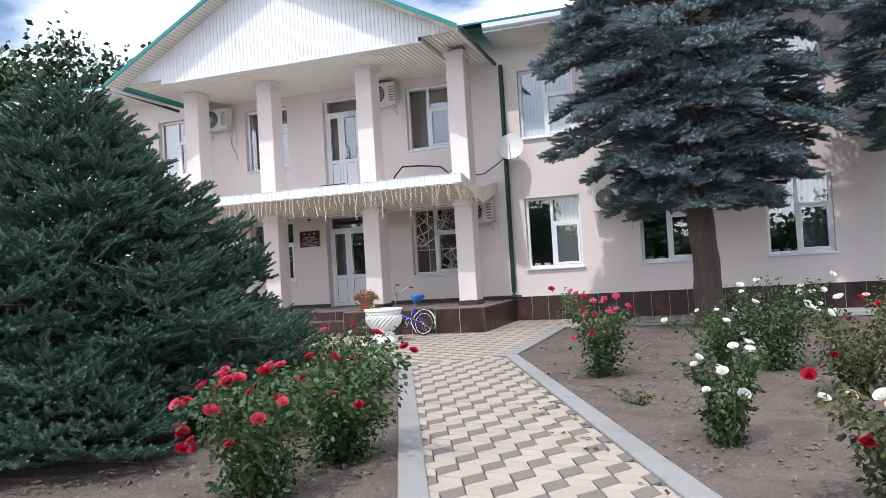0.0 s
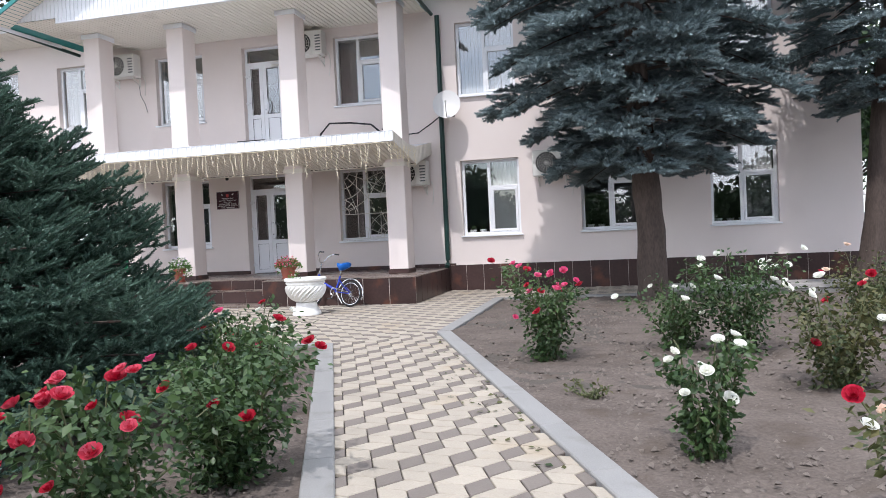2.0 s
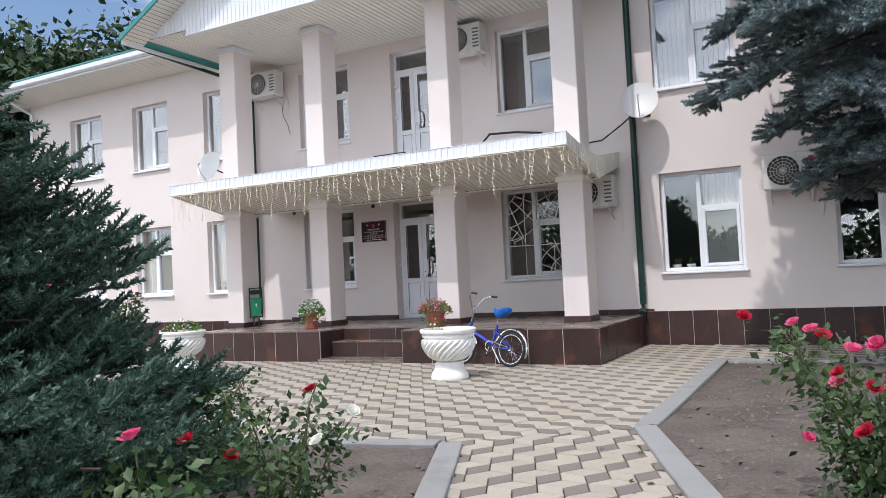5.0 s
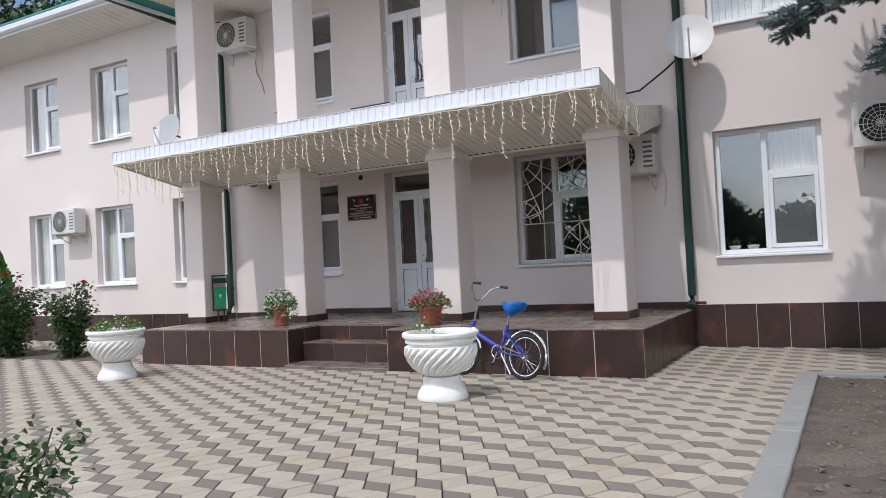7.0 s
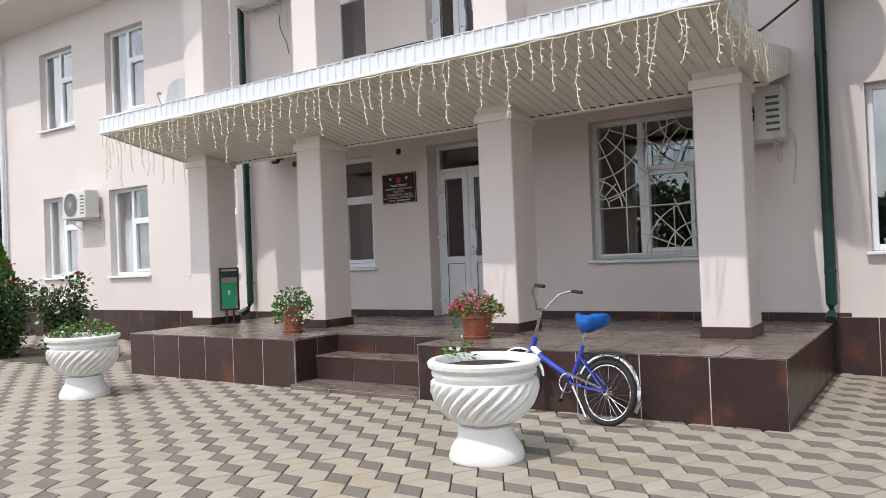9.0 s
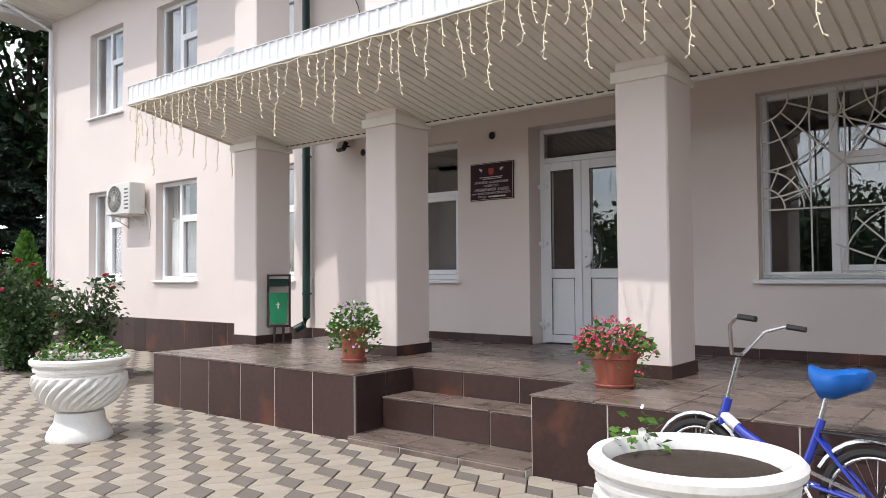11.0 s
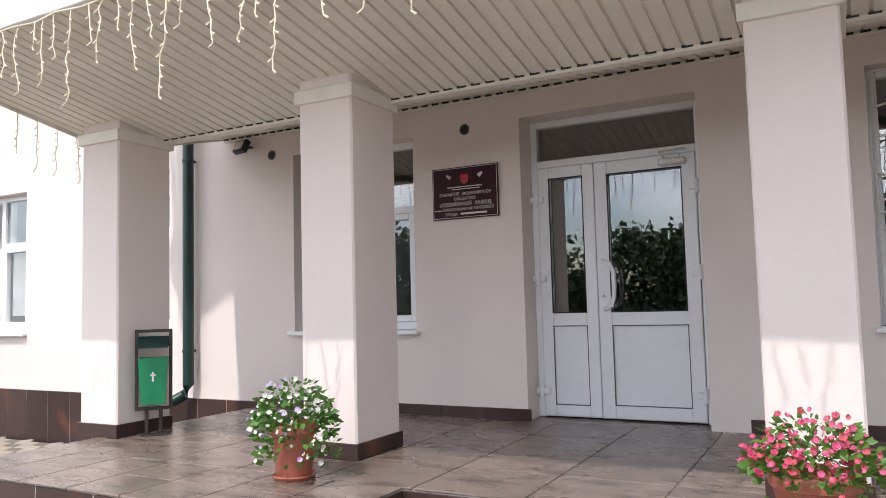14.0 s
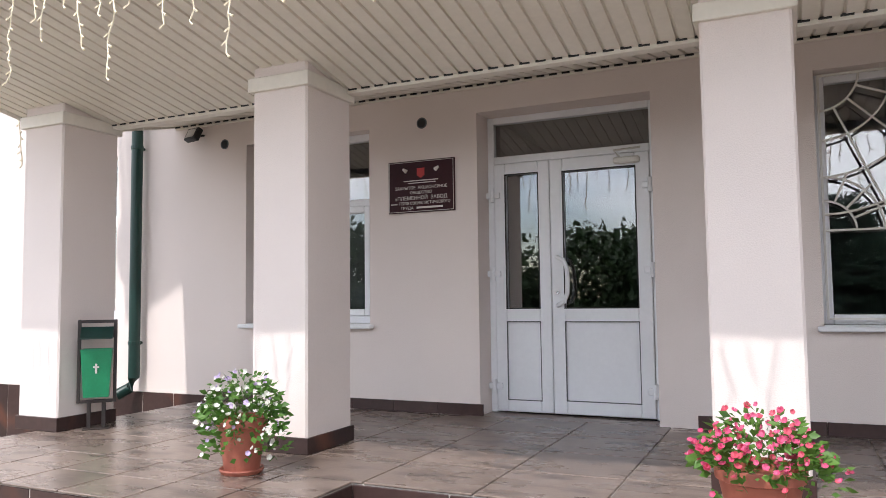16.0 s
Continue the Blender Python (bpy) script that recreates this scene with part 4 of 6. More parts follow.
tagged(soup("soil_clods", v, f, CLOD), "loose clods and pebbles on the soil", "clods", kind="stuff")

kerb = thing("kerb", (-2, 8, 0), "grey concrete kerb along the paved path", "kerb", kind="structure")


def kerb_line(a, b, width=0.19, length=1.0):
    """Kerb stones from a to b, a real step of 5 cm."""
    a, b = Vector((*a, 0)), Vector((*b, 0))
    run = (b - a).length
    n = max(1, round(run / length))
    me = mesh_of("kerb_stone", MB().box(0.002, -width / 2, -0.10, run / n - 0.002, width / 2, 0.052, 0.008), KERB)
    ang = math.degrees(math.atan2(b.y - a.y, b.x - a.x))
    for k in range(n):
        p = a + (b - a) * (k / n)
        piece("kerb_stone", me, kerb, pose(p.x, p.y, rnd.uniform(-0.003, 0.003), 0, 0, ang + rnd.uniform(-0.15, 0.15)))


kerb_line((left_in(1.2) - 0.09, 1.2), (left_in(10.35) - 0.09, 10.35))
kerb_line((right_in(2.0) + 0.10, 2.0), (right_in(11.35) + 0.10, 11.35))
kerb_line((-2.31, 11.40), (-2.31, 15.95))
kerb_line((-2.2, 16.0), (0.4, 16.0))
kerb_line((left_in(10.35) - 0.20, 10.34), (-12.0, bed_edge(-12.0) - 0.02))
tagged(part("apron", MB().box(0.45, 17.35, -0.05, X_R + 0.9, YW - 0.031, 0.05, 0.01), CONCRETE), "pale concrete apron along the wall foot", "pavement", kind="structure")


# ---- paving of rhombic stones in threes ----
def inside_path(x, y):
    return 1.0 < y < 11.5 and left_in(y) - 0.06 < x < right_in(y) + 0.06 and y < 10.46 + (x + 3.57) * 0.78


def inside_plaza(x, y):
    if inside_path(x, y) or y > 18.22:
        return False
    if -11.60 < x < -3.9 and y > 15.45:
        return False
    if y > 15.95:
        return -19.8 < x < 0.42 and not (x < -13.0 and y < 16.7)
    if x > -2.36 or x < -19.8 or (x < -13.0 and y > 15.5):
        return False
    if y < bed_edge(x) + 0.03:
        return False
    return y > 10.46 + (x + 3.57) * 0.78 or x < -3.57


tagged(part("paving_bed", MB().add([(-20, 8, 0.003), (0.5, 8, 0.003), (0.5, 18.27, 0.003), (-20, 18.27, 0.003)], [(0, 1, 2, 3)]).add([(left_in(1.0), 1.0, 0.002), (right_in(1.0), 1.0, 0.002), (right_in(8), 8.0, 0.002), (left_in(8), 8.0, 0.002)], [(0, 1, 2, 3)]), JOINT), "dark sand in the paving joints", "pavement", kind="structure")
EDGE = 0.181


def stone(psi):
    """One rhombic stone with chamfered edge, its blunt corner at the origin of its hexagon."""
    ring_pts = [(0, 0)] + [(EDGE * math.cos(psi + radians(k)), EDGE * math.sin(psi + radians(k))) for k in (-60, 0, 60)]
    c = (sum(p[0] for p in ring_pts) / 4, sum(p[1] for p in ring_pts) / 4)
    def shrink(s, z):
        return [(c[0] + (p[0] - c[0]) * s, c[1] + (p[1] - c[1]) * s, z) for p in ring_pts]
    vs = shrink(0.955, 0.0) + shrink(0.955, 0.017) + shrink(0.90, 0.022)
    fs = [(8, 9, 10, 11)] + [(4 * r + i, 4 * r + (i + 1) % 4, 4 * r + 4 + (i + 1) % 4, 4 * r + 4 + i) for r in (0, 1) for i in range(4)]
    return c, MB().add(vs, fs)


paving = thing("paving", (-4, 10, 0), "cream and grey-brown rhombic paving stones", "pavement", kind="structure")
joined = {True: MB(), False: MB()}
single = 0
for region, theta in ((inside_path, radians(82)), (inside_plaza, radians(150))):
    psi0 = theta - math.pi / 2
    stones = [stone(psi0 + radians(120 * j)) for j in range(3)]
    meshes = [mesh_of("paving_stone", s[1], PAVE_GREY if j == 0 else PAVE_LIGHT) for j, s in enumerate(stones)]
    s3 = EDGE * math.sqrt(3)
    u, w = (s3 * math.cos(theta), s3 * math.sin(theta)), (s3 * math.cos(theta + math.pi / 3), s3 * math.sin(theta + math.pi / 3))
    for i in range(-90, 91):
        for j in range(-90, 91):
            hx, hy = -5.0 + i * u[0] + j * w[0], 10.5 + i * u[1] + j * w[1]
            if not (-20 < hx < 2.5 and 0.8 < hy < 18.4):
                continue
            for k, (c, smb) in enumerate(stones):
                x, y = hx + c[0], hy + c[1]
                if not region(x, y):
                    continue
                dz = rnd.uniform(-0.0025, 0.0025)
                if 4.2 < y < 6.8 and region is inside_path and single < 290:
                    piece("paving_stone", meshes[k], paving, pose(hx, hy, 0.003 + dz))
                    single += 1
                else:
                    joined[k == 0].add([(p[0] + hx, p[1] + hy, p[2] + 0.003 + dz) for p in smb.v], smb.f)
for grey, m1 in joined.items():
    ob = part("paving_stones", m1, PAVE_GREY_J if grey else PAVE_LIGHT_J, paving)
    ob["kind"] = "stuff"

# ---- porch tiles ----
tile_run(porch, TILE_DARK, PX0, SX0, PY, PY + 0.011, 0.0, PZ - 0.012, 6, 1, "y")
tile_run(porch, TILE_DARK, SX1, PX1, PY, PY + 0.011, 0.0, PZ - 0.012, 6, 1, "y")
tile_run(porch, TILE_DARK, SX0, SX1, SY, SY + 0.011, 0.33, PZ - 0.012, 3, 1, "y")
tile_run(porch, TILE_DARK, PX1 - 0.011, PX1, PY + 0.012, YW - 0.004, 0.0, PZ - 0.012, 7, 1, "x")
tile_run(porch, TILE_DARK, PX0, PX0 + 0.011, PY + 0.012, YW - 0.004, 0.0, PZ - 0.012, 7, 1, "x")
tile_run(porch, TILE_DARK, SX0 - 0.0, SX0 + 0.011, PY + 0.012, SY, 0.08, PZ - 0.012, 2, 1, "x")
tile_run(porch, TILE_DARK, SX1 - 0.011, SX1, PY + 0.012, SY, 0.08, PZ - 0.012, 2, 1, "x")
tile_run(porch, TILE_FLOOR, PX0 - 0.012, SX0 + 0.012, PY - 0.012, SY, PZ - 0.011, PZ, 7, 2, "z")
tile_run(porch, TILE_FLOOR, SX1 - 0.012, PX1 + 0.012, PY - 0.012, SY, PZ - 0.011, PZ, 7, 2, "z")
tile_run(porch, TILE_FLOOR, PX0 - 0.012, PX1 + 0.012, SY, YW - 0.004, PZ - 0.011, PZ, 13, 4, "z")
part("threshold", MB().box(-8.90, YW - 0.003, PZ - 0.01, -7.53, YW + 0.30, PZ + 0.001, 0), TILE_FLOOR, porch)
tile_run(steps, TILE_FLOOR, SX0 + 0.002, SX1 - 0.002, 15.32, 15.72, 0.068, 0.080, 3, 1, "z")
tile_run(steps, TILE_FLOOR, SX0 + 0.012, SX1 - 0.012, 15.70, SY, 0.328, 0.340, 3, 1, "z")
tile_run(steps, TILE_DARK, SX0 + 0.012, SX1 - 0.012, 15.71, 15.721, 0.081, 0.327, 3, 1, "y")
tile_run(steps, TILE_FLOOR, SX0 + 0.002, SX1 - 0.002, 15.322, 15.332, 0.0, 0.067, 3, 1, "y")


# ---- conifers ----
def shoot(n, spread, thick):
    """A shoot as a bottle brush of single needles round a thin core, 1 long."""
    vs, fs = [], []
    for k in range(n):
        s = (k + 0.5) / n
        a = k * 2.399
        l = spread * (1.0 - 0.35 * s)
        c, w = math.cos(a), math.sin(a)
        b = (s * 0.92, 0.0, 0.0)
        tip = (min(1.12, s * 0.92 + l * 0.85), c * l, w * l)
        o = len(vs)
        vs += [(b[0] - thick, -w * thick, c * thick), (b[0] + thick, w * thick, -c * thick), tip]
        fs.append((o, o + 1, o + 2))
    o = len(vs)
    r = thick * 1.7
    vs += [(0, r, 0), (0, -r * 0.5, r), (0, -r * 0.5, -r), (1.0, 0, 0)]
    fs += [(o, o + 1, o + 3), (o + 1, o + 2, o + 3), (o + 2, o, o + 3)]
    return np.array(vs), np.array(fs)


def conifer(at, height, z0, radius, branches, per, size, needles, spread, thick, trunk_r, lean, material, label, droop, seed, y_max=None):
    """A conifer: tapered trunk, limbs that bend down and rise at the tip, side twigs set with shoots."""
    g = np.random.default_rng(seed)
    t = thing("spruce_tree", at, label, "tree", "spruces")
    axis = [(at[0] + lean * (max(z, 0) / height) ** 0.8 + 0.03 * math.sin(z * 1.3), at[1], z) for z in np.linspace(-0.05, height, 40)]
    rad = [trunk_r * (1.25 if i == 0 else 1.0) * (1 - 0.93 * i / 39) for i in range(40)]
    bark = MB().tube(axis, rad, 22)
    bark.v = [(x + 0.045 * noise.noise(Vector((x * 11, y * 11, z * 2.5))), y + 0.045 * noise.noise(Vector((x * 11, y * 11, z * 2.5 + 7))), z) for x, y, z in bark.v]
    part("trunk", bark, BARK, t, "rough grey-brown trunk", smooth=True)
    pos, way, sz = [], [], []
    for b in range(branches):
        u = (b + g.uniform(0, 1)) / branches
        z = z0 + (height - z0) * u ** 1.25
        az = b * 2.39996 + g.uniform(-0.3, 0.3)
        L = radius(z) * g.uniform(0.78, 1.06)
        dx, dy = math.cos(az), math.sin(az)
        if y_max is not None and dy > 0:
            L = min(L, (y_max - at[1]) / max(dy, 0.05))
        ax = at[0] + lean * (max(z, 0) / height) ** 0.8
        if L < 0.15:
            L = 0.15
        sag = droop * L
        def along(s):
            return np.array([ax + dx * L * s, at[1] + dy * L * s, z + L * 0.10 * s - sag * s * s + 0.55 * sag * max(0, s - 0.6) ** 1.5])
        line = [along(s) for s in np.linspace(0, 1, 6)]
        for q in line:
            q[2] = max(q[2], 0.05)
        part("limb", MB().tube([tuple(q) for q in line], [max(0.006, 0.013 * L * (1 - 0.85 * k / 5)) for k in range(6)], 5, False), BARK, t)
        out = np.array([dx, dy, 0.0])
        side = np.array([-dy, dx, 0.0])
        twigs = max(3, int(L / 0.17))
        each = max(3, int(per * L / (2 * twigs)))
        for k in range(2 * twigs + 1):
            s = 0.18 + 0.82 * min(1.0, (k // 2 + g.uniform(0.2, 0.8)) / twigs)
            sg = 1 if k % 2 else -1
            base = along(s)
            w = (1 - s) * L * 0.42 + 0.20
            fan = g.uniform(0.65, 1.1)
            if k == 2 * twigs:
                base, w, fan = along(0.8), L * 0.22, 0.0
            rise = g.uniform(0.0, 0.60) if droop < 0.2 else g.uniform(-0.20, 0.12)
            tw = out * (1.0 - 0.25 * fan) + sg * side * fan + np.array([0, 0, rise])
            across = np.array([-tw[1], tw[0], 0.0])
            hang = g.uniform(0.05, 0.30) * droop * 2.2
            for e in range(each):
                q = min(1.0, (e // 2 + 1.0) / max(1.0, each / 2)) if e < each - 1 else 1.0
                p = base + tw * w * q + np.array([0, 0, -hang * w * q * q])
                if y_max is not None and p[1] > y_max:
                    continue
                p[2] = max(p[2], 0.06)
                sd = (1 if e % 2 else -1) if e < each - 1 else 0
                pos.append(p)
                way.append(tw + sd * across * g.uniform(0.55, 0.95) + np.array([0, 0, g.uniform(0.05, 0.65) if droop < 0.2 else g.uniform(-0.45, 0.45)]))
                sz.append(size * g.uniform(0.75, 1.25))
    for k in range(int(per * 2)):
        s = g.uniform(0.86, 1.02)
        p = np.array([at[0] + lean, at[1], height * s])
        pos.append(p)
        way.append(np.array([g.normal() * 0.5, g.normal() * 0.5, 1.0]))
        sz.append(size)
    pos, way, sz = np.array(pos), np.array(way), np.array(sz)
    tv, tf = shoot(needles, spread, thick)
    v, f = scatter(tv, tf, frames_along(way, g.uniform(0, 6.28, len(pos)), sz), pos)
    soup("crown", v, f, material, t)
    return t


conifer((-5.75, 6.55, 0), 3.40, 0.10, lambda z: 2.75 * max(0.03, 1 - (max(z, 0) / 3.5) ** 1.35) + 0.12 * max(0.0, 1 - z / 0.60), 210, 80, 0.155, 34, 0.19, 0.045, 0.11, 0.0, NEEDLE, "broad dark green spruce with branches down to the soil", 0.05, 3)
conifer((-4.45, 5.0, 0), 0.80, 0.04, lambda z: 1.05 * max(0.05, 1 - max(z, 0) / 0.85), 46, 70, 0.15, 34, 0.19, 0.045, 0.03, 0.0, NEEDLE, "low young spruce spreading over the soil", 0.05, 9)
conifer((0.60, 15.40, 0), 12.5, 2.55, lambda z: 3.15 * min(1.0, 0.44 + (z - 2.5) * 0.22) * max(0.04, 1 - (max(0, z - 4.5) / 8.2)), 120, 125, 0.21, 28, 0.25, 0.050, 0.27, -0.35, NEEDLE_BLUE, "tall blue spruce with bare lower trunk before the wall", 0.46, 5, 18.15)
conifer((4.25, 16.10, 0), 12.0, 3.3, lambda z: 2.1 * min(1.0, 0.4 + (z - 3.2) * 0.3) * max(0.04, 1 - (max(0, z - 5) / 7.5)), 90, 85, 0.22, 24, 0.25, 0.052, 0.25, 1.1, NEEDLE_BLUE, "leaning blue spruce at the building corner", 0.34, 6, 18.1)


for k, (x, y, h, r) in enumerate(((-23.6, 21.0, 6.6, 2.3), (-26.2, 18.4, 7.0, 2.7), (-24.0, 25.5, 7.5, 2.6), (-29.5, 20.0, 7.5, 3.2))):
    conifer((x, y, -0.06), h, 0.3, lambda z, h=h, r=r: r * max(0.04, 1 - (max(z, 0) / h) ** 1.3), 70, 42, 0.45, 22, 0.22, 0.045, 0.22, 0.0, NEEDLE_DARK, "tall dark spruce standing past the building corner", 0.30, 60 + k)


# ---- broadleaf trees in the distance ----
LEAF_V = np.array([[0, 0, 0], [0.5, 0.30, 0.06], [1, 0, -0.04], [0.5, -0.30, 0.06], [0.5, 0, 0]])
LEAF_F = np.array([[0, 4, 1], [1, 4, 2], [0, 3, 4], [3, 2, 4]])


def broadleaf(at, height, spread, seed, leaves=9500, size=0.30, low=0.35):
    g = np.random.default_rng(seed)
    t = thing("broadleaf_tree", at, "leafy green broadleaf tree beyond the building", "tree", "distant trees")
    part("trunk", MB().tube([(at[0], at[1], -0.06), (at[0] + 0.1, at[1], height * 0.3), (at[0], at[1] + 0.1, height * 0.75)], [0.3, 0.22, 0.06], 9), BARK, t)
    clumps = []
    for k in range(26):
        a, z = g.uniform(0, 6.28), height * g.uniform(low, 0.97)
        r = spread * math.sqrt(max(0.06, 1 - ((z / height - 0.6) / 0.60) ** 2)) * g.uniform(0.35, 1.0)
        c = np.array([at[0] + r * math.cos(a), at[1] + r * math.sin(a), z])
        clumps.append(c)
        part("limb", MB().tube([(at[0], at[1], z * 0.6), ((at[0] + c[0]) / 2, (at[1] + c[1]) / 2, z * 0.82), tuple(c)], [0.08, 0.05, 0.02], 5, False), BARK, t)
    idx = g.integers(0, len(clumps), leaves)
    pos = np.array(clumps)[idx] + g.normal(size=(leaves, 3)) * np.array([0.26, 0.26, 0.2]) * spread * 0.8
    v, f = scatter(LEAF_V, LEAF_F, frames_along(g.normal(size=(leaves, 3)) + np.array([0, 0, -0.2]), g.uniform(0, 6.28, leaves), g.uniform(0.6, 1.3, leaves) * size), pos)
    soup("crown", v, f, TREE_LEAF, t)


for k, (x, y, h, s) in enumerate(((-28, 25, 12.5, 3.6), (-25.0, 22.5, 10.5, 2.6), (-27.5, 20.5, 10.5, 3.0), (-33, 27, 12, 4.2), (-26, 32, 12.5, 3.6), (-20.5, 33, 11.0, 3.0), (11, 30, 9, 3.2), (16.5, 32, 10, 4), (9, 36, 10, 3.5), (21, 27, 9, 3.5),
                                  (-3, -18, 3.3, 2.8), (-16, -20, 5.0, 4.0), (9, -19, 4.0, 3.2), (22, -12, 6, 4), (3, -22, 3.6, 3.0), (-9, -24, 3.2, 3), (-23, -18, 5.0, 4), (-5, -30, 4.0, 3.6), (-31, -14, 5.5, 4), (-15, -32, 6.2, 4.5), (14, -28, 6, 4.5))):
    broadleaf((x, y, -0.06), h, s, 40 + k, *((7000, 0.34, 0.35) if y > 0 else (3600, 0.50, 0.10)))

# ---- yard beyond the corner ----
yw = thing("yard_wall", (10, 27, 0), "low weathered white masonry wall with small openings", "wall", kind="structure")
part("wall_body", MB().box(5.6, 27.0, -0.06, 24, 27.3, 1.15, 0.02), WHITE_PLASTER, yw)
part("coping", MB().box(5.5, 26.94, 1.9, 24, 27.36, 2.02, 0.02), WHITE_PLASTER, yw)
for k in range(16):
    part("pier", MB().box(5.6 + k * 1.15, 27.02, 1.15, 6.1 + k * 1.15, 27.28, 1.9, 0.01), WHITE_PLASTER, yw)
    for q in range(2):
        part("baluster", MB().box(6.26 + k * 1.15 + q * 0.2, 27.1, 1.15, 6.31 + k * 1.15 + q * 0.2, 27.2, 1.9, 0.01), WHITE_PLASTER, yw)
kb = thing("yard_kerb", (8, 22, 0), "pale concrete kerb at the asphalt yard", "kerb", kind="structure")
part("kerb_run", MB().box(5.8, 22.6, -0.06, 24, 22.85, 0.1, 0.02), KERB, kb)
part("kerb_run", MB().box(5.2, 16.6, -0.06, 12, 16.85, 0.08, 0.02), KERB, kb)

# ---- roses ----
PETAL_V = np.array([[0, 0, 0], [0.55, 0.42, 0.16], [1.0, 0.0, 0.30], [0.55, -0.42, 0.16], [0.55, 0, 0.06], [0.92, 0.34, 0.36], [0.92, -0.34, 0.36]])
PETAL_F = np.array([[0, 4, 1], [4, 2, 5], [4, 5, 1], [0, 3, 4], [3, 6, 4], [6, 2, 4]])


def bloom_mesh(name, material, size):
    """A full rose: rings of cupped petals, upright in the heart and flat outside."""
    pos, way, spin, sc = [], [], [], []
    for r, (n, tilt, s) in enumerate(((4, 76, 0.42), (5, 58, 0.62), (6, 36, 0.85), (7, 12, 1.0))):
        for k in range(n):
            a = 2 * math.pi * (k + 0.5 * (r % 2)) / n + rnd.uniform(-0.15, 0.15)
            e = radians(tilt + rnd.uniform(-8, 8))
            way.append((math.cos(a) * math.cos(e), math.sin(a) * math.cos(e), math.sin(e)))
            pos.append((0, 0, 0.002 * r))
            sc.append(size * s)
    way = np.array(way)
    v, f = scatter(PETAL_V, PETAL_F, frames_along(way, np.zeros(len(way)), np.array(sc)), np.array(pos))
    me = bpy.data.meshes.new(name)
    me.from_pydata(v.tolist(), [], f.tolist())
    me.materials.append(material)
    return me


BLOOMS = {k: bloom_mesh("bloom", m, 0.046) for k, m in (("red", P_RED), ("crimson", P_PINKRED), ("white", P_WHITE), ("pink", P_PINK), ("peach", P_PEACH))}


def rose_bush(x, y, h, r, leaves, blooms, label, seed, dry=False, size=0.052, low=0.04):
    """Arching stems from one root, leaves along them, blooms at the tips."""
    g = np.random.default_rng(seed)
    b = thing("rose_bush", (x, y, 0.0), label, "rose bush", "rose bushes")
    tips, pos, way = [], [], []
    n = 11
    for k in range(n):
        a = k * 2.4 + g.uniform(-0.4, 0.4)
        reach, top = r * g.uniform(0.25, 1.0), h * g.uniform(0.68, 1.0)
        line = [np.array([x + math.cos(a) * (0.05 + reach * s ** 1.3), y + math.sin(a) * (0.05 + reach * s ** 1.3), top * s ** 0.9]) for s in np.linspace(0, 1, 7)]
        line[0][2] = -0.03
        for q in line[1:-1]:
            q += g.normal(size=3) * 0.025
        part("stem", MB().tube([tuple(q) for q in line], [0.010 - 0.0010 * i for i in range(7)], 5), STEM, b)
        tips.append(line[-1])
        for i in range(int(leaves * 2.1 / n)):
            s = low + (1 - low) * g.uniform(0, 1)
            j = min(5, int(s * 6))
            p = line[j] + (line[j + 1] - line[j]) * (s * 6 - j)
            p = p + g.normal(size=3) * np.array([0.32, 0.32, 0.12]) * r * 0.52
            p[2] = max(0.03, p[2])
            pos.append(p)
            way.append(np.array([p[0] - x, p[1] - y, 0.0]) * 1.4 + g.normal(size=3) * 0.35 + np.array([0, 0, -0.12]))
    pos, way = np.array(pos), np.array(way)
    v, f = scatter(LEAF_V, LEAF_F, frames_along(way, g.normal(size=len(pos)) * 0.7, g.uniform(0.65, 1.3, len(pos)) * size), pos)
    soup("leaves", v, f, ROSE_LEAF_DRY if dry else ROSE_LEAF, b)
    for kind, count in blooms:
        for k in range(count):
            q = tips[int(g.integers(0, n))] + g.normal(size=3) * np.array([0.10, 0.10, 0.045]) + np.array([0, 0, 0.02])
            if g.uniform() < 0.35:
                a = g.uniform(3.4, 6.0)
                q = np.array([x + math.cos(a) * r * 0.78, y + math.sin(a) * r * 0.78, h * g.uniform(0.45, 0.85)])
            s = g.uniform(0.75, 1.25)
            piece("bloom", BLOOMS[kind], b, pose(*q, g.uniform(15, 50), g.uniform(-25, 25), g.uniform(-50, 50)) @ Matrix.Scale(s, 4))
    return b


rose_bush(-2.25, 4.45, 0.80, 0.55, 1000, (("red", 12), ("crimson", 14)), "rose bush full of red and crimson striped blooms", 101, size=0.056)
rose_bush(-2.15, 5.45, 0.86, 0.58, 1900, (("red", 7),), "dense green rose bush with few red blooms", 102)
rose_bush(-2.90, 6.75, 0.82, 0.52, 1700, (("pink", 4),), "green rose bush with a pink bloom cluster", 103)
rose_bush(-3.45, 8.15, 0.85, 0.42, 620, (("red", 3), ("white", 3)), "sparse rose bush with small blooms by the kerb", 104)
rose_bush(-5.20, 9.30, 0.72, 0.45, 700, (("white", 8),), "low rose bush with white blooms by the kerb", 105)
rose_bush(-0.71, 9.35, 1.02, 0.46, 1200, (("red", 6), ("pink", 12)), "tall rose bush with many crimson blooms", 106)
rose_bush(0.55, 6.15, 0.72, 0.25, 620, (("white", 9),), "slim rose bush with large white blooms", 107)
rose_bush(1.25, 9.70, 1.05, 0.55, 1300, (("white", 12),), "broad rose bush with pale blooms", 108)
rose_bush(0.65, 9.95, 0.80, 0.45, 900, (("white", 7),), "low broad rose bush with pale blooms", 109)
rose_bush(1.75, 8.0, 0.85, 0.52, 1100, (("white", 8), ("red", 3)), "leafy rose bush with pale and red blooms", 110, True)
